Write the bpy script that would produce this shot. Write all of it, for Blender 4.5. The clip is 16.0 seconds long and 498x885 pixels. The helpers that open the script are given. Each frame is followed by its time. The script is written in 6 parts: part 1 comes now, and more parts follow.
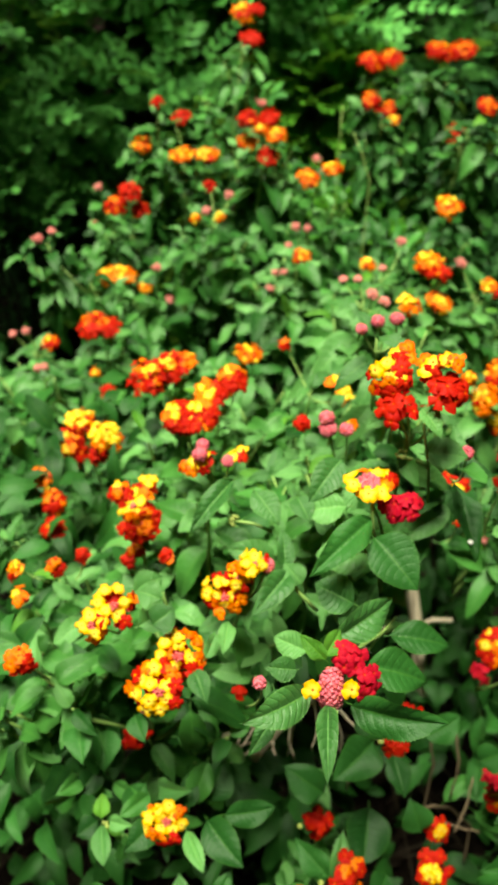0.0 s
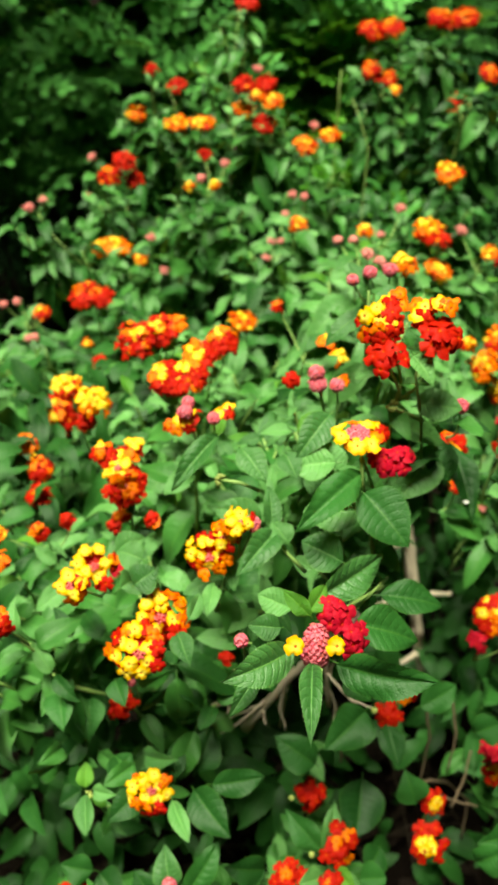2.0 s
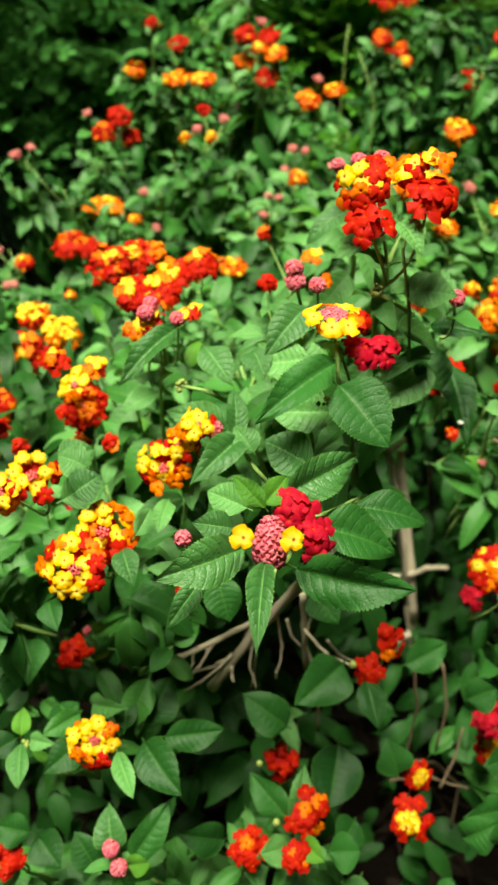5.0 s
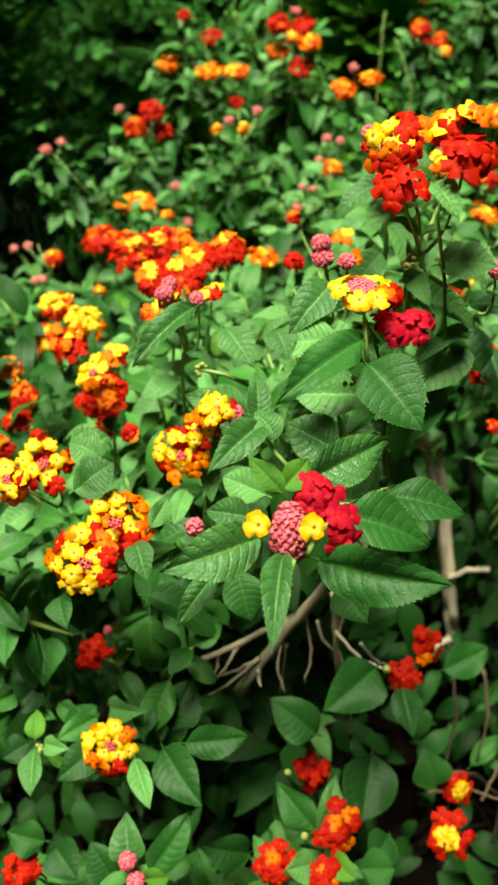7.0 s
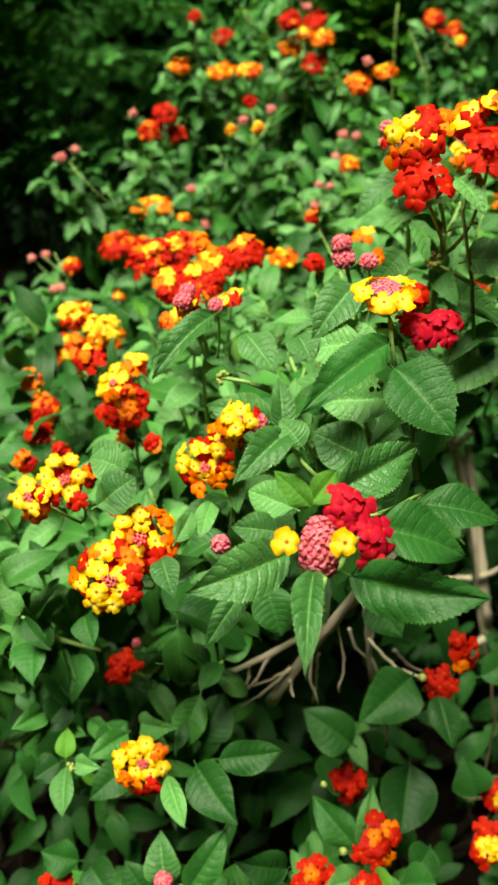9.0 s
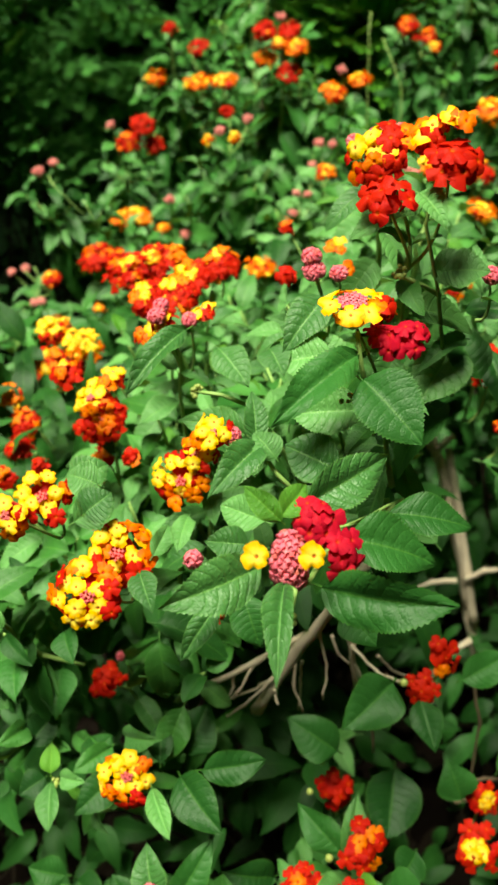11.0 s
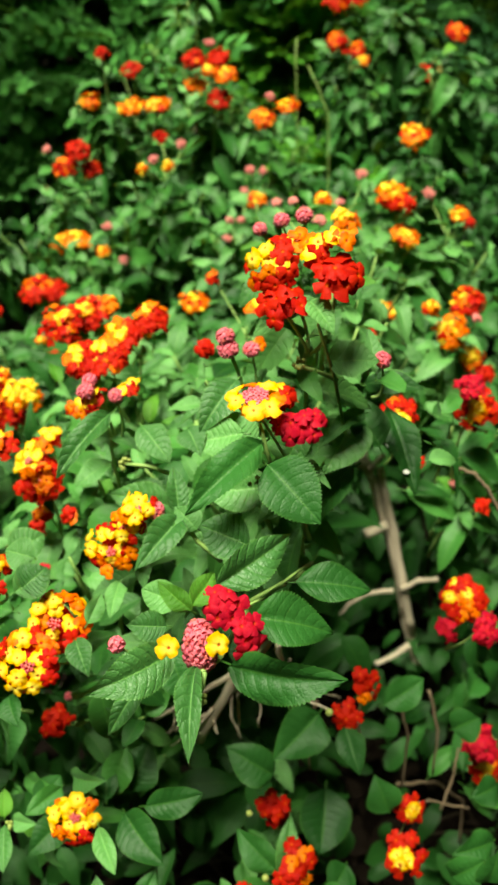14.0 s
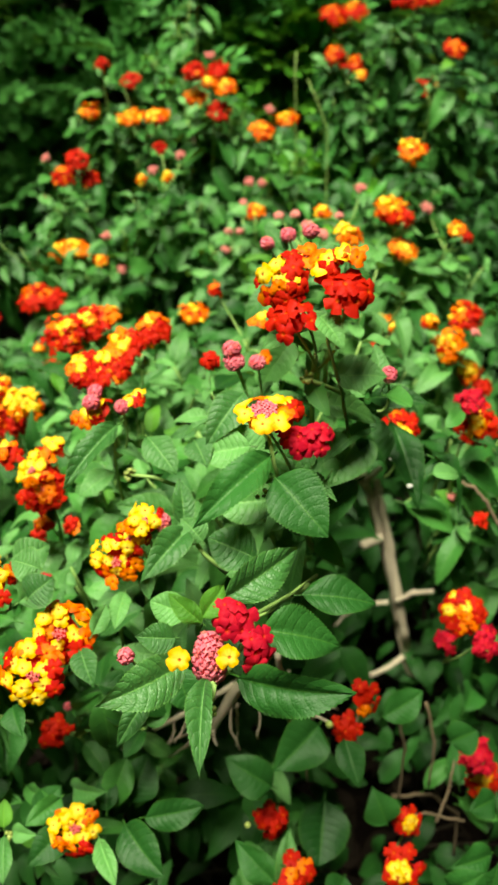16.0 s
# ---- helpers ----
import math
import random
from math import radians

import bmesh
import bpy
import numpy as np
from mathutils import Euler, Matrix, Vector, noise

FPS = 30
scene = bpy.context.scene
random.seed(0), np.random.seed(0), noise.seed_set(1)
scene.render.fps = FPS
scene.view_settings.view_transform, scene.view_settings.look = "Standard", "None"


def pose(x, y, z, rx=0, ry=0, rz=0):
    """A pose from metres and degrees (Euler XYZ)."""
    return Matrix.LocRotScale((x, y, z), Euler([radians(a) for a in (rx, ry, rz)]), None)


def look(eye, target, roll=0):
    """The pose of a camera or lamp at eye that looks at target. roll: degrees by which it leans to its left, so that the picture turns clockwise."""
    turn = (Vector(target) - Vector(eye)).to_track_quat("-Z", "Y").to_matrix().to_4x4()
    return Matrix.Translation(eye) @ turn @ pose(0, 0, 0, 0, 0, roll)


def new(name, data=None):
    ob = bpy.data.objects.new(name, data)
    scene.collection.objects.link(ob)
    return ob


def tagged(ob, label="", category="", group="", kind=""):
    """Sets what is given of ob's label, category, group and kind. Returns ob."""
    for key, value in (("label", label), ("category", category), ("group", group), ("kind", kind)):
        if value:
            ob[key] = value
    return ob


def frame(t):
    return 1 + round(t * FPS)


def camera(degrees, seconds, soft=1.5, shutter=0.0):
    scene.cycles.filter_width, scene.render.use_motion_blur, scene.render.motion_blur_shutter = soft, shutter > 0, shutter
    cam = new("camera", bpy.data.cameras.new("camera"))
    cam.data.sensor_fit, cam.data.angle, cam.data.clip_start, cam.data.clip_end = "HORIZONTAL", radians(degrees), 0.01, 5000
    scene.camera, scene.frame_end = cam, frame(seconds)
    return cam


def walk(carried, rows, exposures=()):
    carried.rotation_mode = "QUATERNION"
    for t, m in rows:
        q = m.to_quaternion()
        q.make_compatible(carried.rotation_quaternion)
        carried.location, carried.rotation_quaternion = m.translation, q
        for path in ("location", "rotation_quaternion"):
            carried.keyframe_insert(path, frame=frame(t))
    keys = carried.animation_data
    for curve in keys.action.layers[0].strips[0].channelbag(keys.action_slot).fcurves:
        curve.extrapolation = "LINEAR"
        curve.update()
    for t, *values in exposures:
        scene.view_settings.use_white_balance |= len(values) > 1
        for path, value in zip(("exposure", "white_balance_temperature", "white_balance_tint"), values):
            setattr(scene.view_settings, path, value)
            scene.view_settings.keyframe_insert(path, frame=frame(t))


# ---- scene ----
cam = camera(32.88, 16.0, soft=2.7)
cam.data.dof.use_dof = True
cam.data.dof.focus_distance = 0.31
cam.data.dof.aperture_fstop = 23.0
PATH = [
    (0, (-0.0371, -0.0402, 1.2199), (0.0236, 0.7748, 0.6435), 0.95),
    (0.5, (-0.0328, -0.0398, 1.2163), (0.0234, 0.7741, 0.6380), 0.56),
    (1, (-0.0292, -0.0382, 1.2112), (0.0247, 0.7723, 0.6279), 0.33),
    (1.5, (-0.0273, -0.0361, 1.2039), (0.0265, 0.7713, 0.6164), 0.43),
    (2, (-0.0264, -0.0350, 1.1944), (0.0293, 0.7709, 0.6051), 0.68),
    (2.5, (-0.0244, -0.0340, 1.1824), (0.0325, 0.7721, 0.5934), 0.86),
    (3, (-0.0207, -0.0321, 1.1686), (0.0364, 0.7747, 0.5805), 1.01),
    (3.5, (-0.0166, -0.0293, 1.1546), (0.0402, 0.7786, 0.5680), 1.28),
    (4, (-0.0112, -0.0262, 1.1410), (0.0439, 0.7831, 0.5561), 1.54),
    (6.5, (0.0051, -0.0106, 1.0963), (0.0272, 0.8076, 0.5217), 1.46),
    (7, (0.0062, -0.0047, 1.0947), (0.0059, 0.8133, 0.5194), -0.02),
    (7.5, (0.0061, 0.0008, 1.0933), (-0.0098, 0.8182, 0.5175), -1.22),
    (8, (0.0046, 0.0051, 1.0932), (-0.0174, 0.8210, 0.5155), -1.91),
    (10.5, (0.0112, 0.0062, 1.0923), (-0.0163, 0.8263, 0.5209), -4.01),
    (11, (0.0126, 0.0048, 1.0972), (-0.0034, 0.8254, 0.5260), -3.79),
    (11.5, (0.0123, 0.0037, 1.1050), (0.0138, 0.8230, 0.5316), -3.31),
    (12, (0.0136, 0.0020, 1.1154), (0.0303, 0.8185, 0.5383), -3.01),
    (12.5, (0.0183, 0.0001, 1.1260), (0.0451, 0.8135, 0.5448), -3.16),
    (13, (0.0260, -0.0011, 1.1353), (0.0575, 0.8099, 0.5511), -3.55),
    (13.5, (0.0315, -0.0019, 1.1435), (0.0638, 0.8072, 0.5567), -3.90),
    (14, (0.0333, -0.0026, 1.1494), (0.0656, 0.8061, 0.5620), -3.99),
    (14.5, (0.0339, -0.0026, 1.1521), (0.0660, 0.8072, 0.5662), -4.00),
    (15, (0.0327, -0.0025, 1.1539), (0.0671, 0.8082, 0.5695), -3.81),
    (15.5, (0.0297, -0.0029, 1.1539), (0.0688, 0.8094, 0.5720), -3.38),
    (16, (0.0256, -0.0030, 1.1526), (0.0707, 0.8109, 0.5733), -2.86),
]
walk(cam, [(t, look(eye, target, roll)) for t, eye, target, roll in PATH], [(0.0, 1.31, 7500, -4), (16.0, 1.31, 7500, -4)])

# ---------------------------------------------------------------- light
world = bpy.data.worlds.new("sky")
scene.world = world
world.use_nodes = True
wn = world.node_tree.nodes
sky = wn.new("ShaderNodeTexSky")
sky.sky_type = "NISHITA"
sky.sun_disc = False
sky.sun_elevation = radians(76)
sky.sun_rotation = radians(-140)
sky.air_density, sky.dust_density, sky.ozone_density = 1.0, 2.0, 1.0
wn["Background"].inputs["Strength"].default_value = 0.010
world.node_tree.links.new(sky.outputs[0], wn["Background"].inputs["Color"])

sun = new("sun", bpy.data.lights.new("sun", "SUN"))
sun.data.energy = 4.5
sun.data.angle = radians(24)
sun.data.color = (1.0, 0.97, 0.90)
sun.matrix_world = look((-0.8, -0.45, 5), (0.0, 0.5, 0.0))

# ---------------------------------------------------------------- materials


class Nodes:
    """Short hand for building one node material."""

    def __init__(self, name):
        self.mat = bpy.data.materials.new(name)
        self.mat.use_nodes = True
        self.tree = self.mat.node_tree
        self.tree.nodes.clear()
        self.out = self.tree.nodes.new("ShaderNodeOutputMaterial")

    def add(self, kind, **inputs):
        node = self.tree.nodes.new("ShaderNode" + kind)
        for key, value in inputs.items():
            self.put(node, key.replace("_", " "), value)
        return node

    def put(self, node, key, value):
        socket = node.inputs[int(key[1:])] if key[0] == "i" and key[1:].isdigit() else node.inputs[key]
        if isinstance(value, bpy.types.NodeSocket):
            self.tree.links.new(value, socket)
        else:
            socket.default_value = value

    def math(self, op, a, b=0.0, c=0.0):
        node = self.tree.nodes.new("ShaderNodeMath")
        node.operation = op
        for k, v in enumerate((a, b, c)):
            self.put(node, "i%d" % k, v)
        return node.outputs[0]

    def ramp(self, fac, stops):
        node = self.tree.nodes.new("ShaderNodeValToRGB")
        el = node.color_ramp.elements
        while len(el) < len(stops):
            el.new(0.5)
        for e, (pos, col) in zip(el, stops):
            e.position, e.color = pos, (*col, 1)
        self.put(node, "Fac", fac)
        return node.outputs[0]

    def mix(self, fac, a, b, blend="MIX"):
        node = self.tree.nodes.new("ShaderNodeMix")
        node.data_type, node.blend_type = "RGBA", blend
        for k, v in ((0, fac), (6, a), (7, b)):
            if isinstance(v, bpy.types.NodeSocket):
                self.tree.links.new(v, node.inputs[k])
            else:
                node.inputs[k].default_value = v if k == 0 else (*v, 1)
        return node.outputs[2]

    def chance(self):
        """A random number per object and per loose piece."""
        a = self.add("ObjectInfo").outputs["Random"]
        b = self.add("NewGeometry").outputs["Random Per Island"]
        return self.math("FRACT", self.math("ADD", a, b))

    def noise(self, scale, detail=3.0, rough=0.55, space="Object"):
        co = self.add("TexCoord").outputs[space]
        return self.add("TexNoise", Vector=co, Scale=scale, Detail=detail, Roughness=rough).outputs["Fac"]

    def surface(self, shader):
        self.tree.links.new(shader, self.out.inputs["Surface"])
        return self.mat


def leaf_material(name, dark, light, rough=0.5, gloss=0.3, through_light=0.2, veins=8.5, relief=0.5, depth=0.0007, down=0.03, ribs=0.4):
    """A rough lantana leaf: pillows between sunken veins, fine net relief, soft hairs that catch the sky."""
    m = Nodes(name)
    uv = m.add("UVMap").outputs[0]
    sep = m.add("SeparateXYZ", Vector=uv)
    u = sep.outputs[0]
    v = m.math("ABSOLUTE", m.math("SUBTRACT", m.math("MULTIPLY", sep.outputs[1], 2.0), 1.0))
    bow = m.math("ADD", m.math("MULTIPLY", v, 0.8), m.math("MULTIPLY", m.math("MULTIPLY", v, v), 0.7))
    run = m.math("FRACT", m.math("SUBTRACT", m.math("MULTIPLY", u, veins), bow))
    side = m.math("ABSOLUTE", m.math("SUBTRACT", m.math("MULTIPLY", run, 2.0), 1.0))
    rib = m.math("MINIMUM", m.math("MULTIPLY", v, 6.0), 1.0)
    pillow = m.math("MULTIPLY", m.math("SUBTRACT", 1.0, m.math("POWER", side, 5.0)), rib)
    cell = m.add("TexVoronoi", Vector=m.add("Mapping", Vector=uv, Scale=(26.0, 11.0, 1.0)).outputs[0], Scale=1.0)
    cell.feature = "DISTANCE_TO_EDGE"
    fine = m.math("MINIMUM", m.math("MULTIPLY", cell.outputs["Distance"], 3.2), 1.0)
    relief_h = m.math("ADD", m.math("MULTIPLY", pillow, ribs), m.math("MULTIPLY", fine, 0.40))
    bump = m.add("Bump", Strength=relief, Distance=depth, Height=relief_h)
    c = m.chance()
    col = m.mix(c, dark, light)
    blotch = m.noise(5.0, 4.0)
    col = m.mix(m.math("MULTIPLY", blotch, 0.35), col, tuple(0.6 * x for x in dark))
    fleck = m.noise(60.0, 2.0)
    col = m.mix(m.math("MULTIPLY", m.ramp(fleck, [(0.55, (0, 0, 0)), (0.75, (1, 1, 1))]), 0.25), col, tuple(min(1.0, 1.25 * x + 0.012) for x in light))
    pale = (min(1.0, 1.7 * light[0] + 0.03), min(1.0, 1.45 * light[1] + 0.02), 1.2 * light[2])
    thin = m.math("SUBTRACT", 1.0, m.math("MINIMUM", m.math("MULTIPLY", v, 18.0), 1.0))
    rim = m.ramp(v, [(0.90, (0, 0, 0)), (1.0, (1, 1, 1))])
    net = m.math("MULTIPLY", m.math("POWER", side, 14.0), 0.25)
    col = m.mix(m.math("MULTIPLY", m.math("MAXIMUM", m.math("MAXIMUM", thin, net), m.math("MULTIPLY", rim, 0.7)), 0.34), col, pale)
    body = m.add("BsdfPrincipled", Base_Color=col, Roughness=rough, Normal=bump.outputs[0])
    body.inputs["Specular IOR Level"].default_value = gloss
    body.inputs["Sheen Weight"].default_value = down
    body.inputs["Sheen Roughness"].default_value = 0.45
    glow = m.add("BsdfTranslucent", Color=m.mix(0.5, col, (0.20, 0.34, 0.02)), Normal=bump.outputs[0])
    both = m.add("MixShader", Fac=through_light)
    m.put(both, "i1", body.outputs[0])
    m.put(both, "i2", glow.outputs[0])
    return m.surface(both.outputs[0])


def petal_material(name, eye, ring, rim, other, through_light=0.32, edge=None, gloss=0.22):
    """Petals: a small dark throat, a ring round it, the rim colour further out; some florets older than others."""
    m = Nodes(name)
    r = m.add("Attribute")
    r.attribute_name = "reach"
    reach = r.outputs["Fac"]
    c = m.chance()
    base = m.mix(c, rim, other)
    streak = m.noise(7.0, 3.0)
    base = m.mix(m.math("MULTIPLY", streak, 0.35), base, tuple(0.72 * x for x in rim))
    col = m.mix(m.ramp(reach, [(0.34, (1, 1, 1)), (0.72, (0, 0, 0))]), base, ring)
    col = m.mix(m.ramp(reach, [(0.08, (1, 1, 1)), (0.24, (0, 0, 0))]), col, eye)
    if edge:
        worn = m.math("MULTIPLY", m.ramp(reach, [(0.62, (0, 0, 0)), (1.0, (1, 1, 1))]), m.math("MULTIPLY", m.math("POWER", c, 1.5), 0.7))
        col = m.mix(worn, col, edge)
    crinkle = m.noise(14.0, 2.0)
    bump = m.add("Bump", Strength=0.45, Distance=0.0006, Height=crinkle)
    body = m.add("BsdfPrincipled", Base_Color=col, Roughness=0.56, Normal=bump.outputs[0])
    body.inputs["Specular IOR Level"].default_value = gloss
    glow = m.add("BsdfTranslucent", Color=col)
    both = m.add("MixShader", Fac=through_light)
    m.put(both, "i1", body.outputs[0])
    m.put(both, "i2", glow.outputs[0])
    return m.surface(both.outputs[0])


def plain_material(name, dark, light, scale, rough=0.7, relief=0.4, depth=0.002, stretch=(1, 1, 1)):
    m = Nodes(name)
    co = m.add("Mapping", Vector=m.add("TexCoord").outputs["Object"], Scale=stretch).outputs[0]
    big = m.add("TexNoise", Vector=co, Scale=scale, Detail=5.0, Roughness=0.6).outputs["Fac"]
    small = m.add("TexNoise", Vector=co, Scale=scale * 9, Detail=3.0).outputs["Fac"]
    both = m.math("ADD", m.math("MULTIPLY", big, 0.7), m.math("MULTIPLY", small, 0.3))
    col = m.mix(m.math("FRACT", m.math("MULTIPLY", both, 1.0)), dark, light)
    col = m.mix(m.math("MULTIPLY", m.chance(), 0.3), col, tuple(0.6 * a for a in dark))
    bump = m.add("Bump", Strength=relief, Distance=depth, Height=both)
    body = m.add("BsdfPrincipled", Base_Color=col, Roughness=rough, Normal=bump.outputs[0])
    body.inputs["Specular IOR Level"].default_value = 0.5 if rough < 0.7 else 0.15 if rough < 0.9 else 0.02
    return m.surface(body.outputs[0])


# leaf tones: part leaf age, part light and shade put into the colour
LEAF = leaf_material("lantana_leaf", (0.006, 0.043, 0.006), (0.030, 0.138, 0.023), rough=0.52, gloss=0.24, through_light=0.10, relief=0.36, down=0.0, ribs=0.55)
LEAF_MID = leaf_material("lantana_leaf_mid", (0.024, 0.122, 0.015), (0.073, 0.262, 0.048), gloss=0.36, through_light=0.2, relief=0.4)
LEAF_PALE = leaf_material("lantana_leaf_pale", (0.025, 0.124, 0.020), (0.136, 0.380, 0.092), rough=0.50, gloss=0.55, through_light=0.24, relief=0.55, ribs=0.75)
LEAF_YOUNG = leaf_material("lantana_leaf_young", (0.055, 0.20, 0.016), (0.125, 0.34, 0.036), through_light=0.25)
# one hedge leaf in two tones: deep shade in the first, light in the second
LEAF_HEDGE_SHADE = leaf_material("hedge_leaf_shade", (0.005, 0.030, 0.008), (0.024, 0.11, 0.028), rough=0.6, gloss=0.2, veins=6.0, relief=0.3, through_light=0.16, down=0.0)
LEAF_HEDGE_LIT = leaf_material("hedge_leaf_lit", (0.026, 0.140, 0.026), (0.130, 0.430, 0.090), rough=0.6, gloss=0.2, veins=6.0, relief=0.3, through_light=0.2, down=0.0)
LEAF_FERN = leaf_material("fern_leaf", (0.032, 0.16, 0.012), (0.105, 0.34, 0.028), veins=6.0, relief=0.2, down=0.0)
YELLOW = petal_material("petal_yellow", (0.62, 0.10, 0.004), (0.96, 0.77, 0.090), (0.89, 0.50, 0.007), (0.92, 0.64, 0.016), edge=(0.82, 0.19, 0.004))
ORANGE = petal_material("petal_orange", (0.50, 0.03, 0.004), (0.84, 0.22, 0.004), (0.80, 0.105, 0.003), (0.84, 0.24, 0.004), edge=(0.76, 0.05, 0.003))
RED = petal_material("petal_red", (0.66, 0.10, 0.004), (0.60, 0.014, 0.004), (0.52, 0.006, 0.006), (0.66, 0.022, 0.006), gloss=0.14, through_light=0.42)
CRIMSON = petal_material("petal_crimson", (0.60, 0.05, 0.01), (0.58, 0.006, 0.028), (0.48, 0.003, 0.030), (0.66, 0.014, 0.040), gloss=0.14, through_light=0.4)
PINK = petal_material("flower_bud_pink", (0.90, 0.15, 0.24), (0.88, 0.17, 0.26), (0.88, 0.17, 0.26), (0.92, 0.30, 0.35), through_light=0.4)
ROSE = petal_material("flower_bud_rose", (0.74, 0.09, 0.13), (0.70, 0.11, 0.13), (0.70, 0.10, 0.12), (0.80, 0.22, 0.18), through_light=0.2)
SALMON = petal_material("flower_bud_salmon", (0.66, 0.17, 0.17), (0.70, 0.20, 0.19), (0.70, 0.20, 0.19), (0.78, 0.32, 0.27), through_light=0.2)
STEM = plain_material("green_stem", (0.20, 0.37, 0.08), (0.34, 0.51, 0.15), 60.0, 0.6)
BARK = plain_material("bark", (0.10, 0.07, 0.045), (0.24, 0.175, 0.11), 70.0, 0.85, 0.7, 0.002, (1, 1, 0.25))
DARK_BARK = plain_material("dark_bark", (0.02, 0.016, 0.012), (0.07, 0.055, 0.04), 40.0, 0.9, 0.7, 0.003)
CHALK = plain_material("chalk_white", (0.6, 0.6, 0.56), (0.82, 0.82, 0.78), 300.0, 0.8)
BLEACHED = plain_material("bleached_wood", (0.56, 0.46, 0.34), (0.80, 0.70, 0.54), 60.0, 0.85, 0.6, 0.002, (1, 1, 0.2))
BERRY = plain_material("berry_green", (0.20, 0.28, 0.05), (0.42, 0.48, 0.14), 200.0, 0.4, 0.2)
# soil and litter darker than real: shade under the bushes is in the colour
SHADE_SOIL = plain_material("soil", (0.004, 0.003, 0.0022), (0.013, 0.009, 0.007), 9.0, 0.95, 1.0, 0.02)
SHADE_LITTER = plain_material("shade_dry_leaf", (0.007, 0.0045, 0.003), (0.026, 0.017, 0.011), 50.0, 0.85, 0.6, 0.002)
STRAW = plain_material("grass_straw", (0.12, 0.22, 0.04), (0.24, 0.34, 0.09), 80.0, 0.6)

# ---------------------------------------------------------------- shapes


def mesh_from(name, verts, faces, mats, face_mats=None, uvs=None, reach=None, smooth=True):
    me = bpy.data.meshes.new(name)
    me.from_pydata(verts, [], faces)
    for mat in mats:
        me.materials.append(mat)
    if face_mats is not None:
        me.polygons.foreach_set("material_index", np.asarray(face_mats, dtype=np.int32))
    if uvs is not None:
        layer = me.uv_layers.new(name="UVMap")
        idx = np.empty(len(me.loops), dtype=np.int32)
        me.loops.foreach_get("vertex_index", idx)
        layer.data.foreach_set("uv", np.asarray(uvs, dtype=np.float32)[idx].ravel())
    if reach is not None:
        at = me.attributes.new("reach", "FLOAT", "POINT")
        at.data.foreach_set("value", np.asarray(reach, dtype=np.float32))
    if smooth:
        me.polygons.foreach_set("use_smooth", np.ones(len(faces), dtype=bool))
    me.update()
    return me


def leaf_shape(rows, cols, broad=0.62, fold=0.18, droop=0.35, wave=0.03, teeth=0.05, quilt=0.012, twist=0.0, stalk=0.14, peak=0.34, point=0.58, seed=0):
    """An ovate leaf of length 1 along +y: arrays of verts, faces, uvs. cols: strips on each half."""
    rng = random.Random(seed)
    verts, uvs, faces = [], [], []
    a, b = point, point * (1 - peak) / peak
    top = peak**a * (1 - peak) ** b
    phase = rng.uniform(0, 6)
    for i in range(rows + 1):
        u = i / rows
        w = 0.5 * broad * (max(u, 0.004) ** a * max(1 - u, 0.0) ** b) / top
        w = max(w, 0.006 * (1 - u))
        bend = droop * u * u
        y = u - 0.35 * droop * droop * u**3
        for j in range(-cols, cols + 1):
            s = j / cols
            reach = w * s
            if abs(j) == cols and 0 < i < rows:
                reach *= 1 + (teeth if i % 2 else -teeth * 0.7)
                shift = 0.012 if i % 2 else 0.0
            else:
                shift = 0.0
            vein = abs(((u * 8.5 - 0.8 * abs(s) - 0.7 * s * s) % 1.0) * 2 - 1)
            z = fold * abs(reach) * (1.25 - 0.6 * abs(s)) * (1 + 0.4 * math.sin(4 * u + phase)) - bend
            z += quilt * (1 - vein**4) * min(1.0, abs(s) * 3) * (1 - 0.6 * abs(s))
            z += wave * math.sin(9 * u + phase + 2 * s) * s * s
            ang = twist * u
            verts.append((reach * math.cos(ang) - z * math.sin(ang) * 0.3, y + shift, z + reach * math.sin(ang)))
            uvs.append((u, 0.5 + 0.5 * s))
    n = 2 * cols + 1
    for i in range(rows):
        for j in range(2 * cols):
            k = i * n + j
            faces.append((k, k + 1, k + n + 1, k + n))
    if stalk:
        k = len(verts)
        for y, r, z in ((-stalk, 0.014, -0.03), (0.03, 0.012, -0.006), (0.5, 0.007, -droop * 0.25 - 0.008)):
            for c in range(3):
                ang = c * 2.094 + 1.571
                verts.append((r * math.cos(ang), y, z + r * math.sin(ang)))
                uvs.append((0.02, 0.5))
        for ring in range(2):
            for c in range(3):
                d = (c + 1) % 3
                faces.append((k + 3 * ring + c, k + 3 * ring + d, k + 3 * ring + 3 + d, k + 3 * ring + 3 + c))
    return np.array(verts), faces, np.array(uvs)


def leaf_set(rows, cols, count, crease=0.0, wild=1.0, wide=(0.40, 0.52), peaks=(0.34, 0.46), **given):
    out = []
    for k in range(count):
        rng = random.Random(100 + k)
        out.append(leaf_shape(rows, cols, broad=rng.uniform(*wide), peak=rng.uniform(*peaks), fold=crease + wild * rng.uniform(0.05, 0.75), droop=wild * rng.uniform(0.05, 0.75),
                              wave=rng.uniform(0.02, 0.06), twist=wild * rng.uniform(-0.5, 0.5), seed=k, **given))
    return out


FINE = leaf_set(56, 5, 8, peaks=(0.38, 0.48), point=0.76, crease=0.24, wild=0.6, wide=(0.42, 0.56), teeth=0.055, quilt=0.020)
MEDIUM = leaf_set(28, 2, 10, crease=0.10, teeth=0.05, quilt=0.007)
COARSE = leaf_set(8, 1, 6, wide=(0.34, 0.46), teeth=0.02, quilt=0.0, stalk=0.0)


def leaf_meshes(shapes, mat, name):
    return [mesh_from(name, v, f, [mat], uvs=u) for v, f, u in shapes]


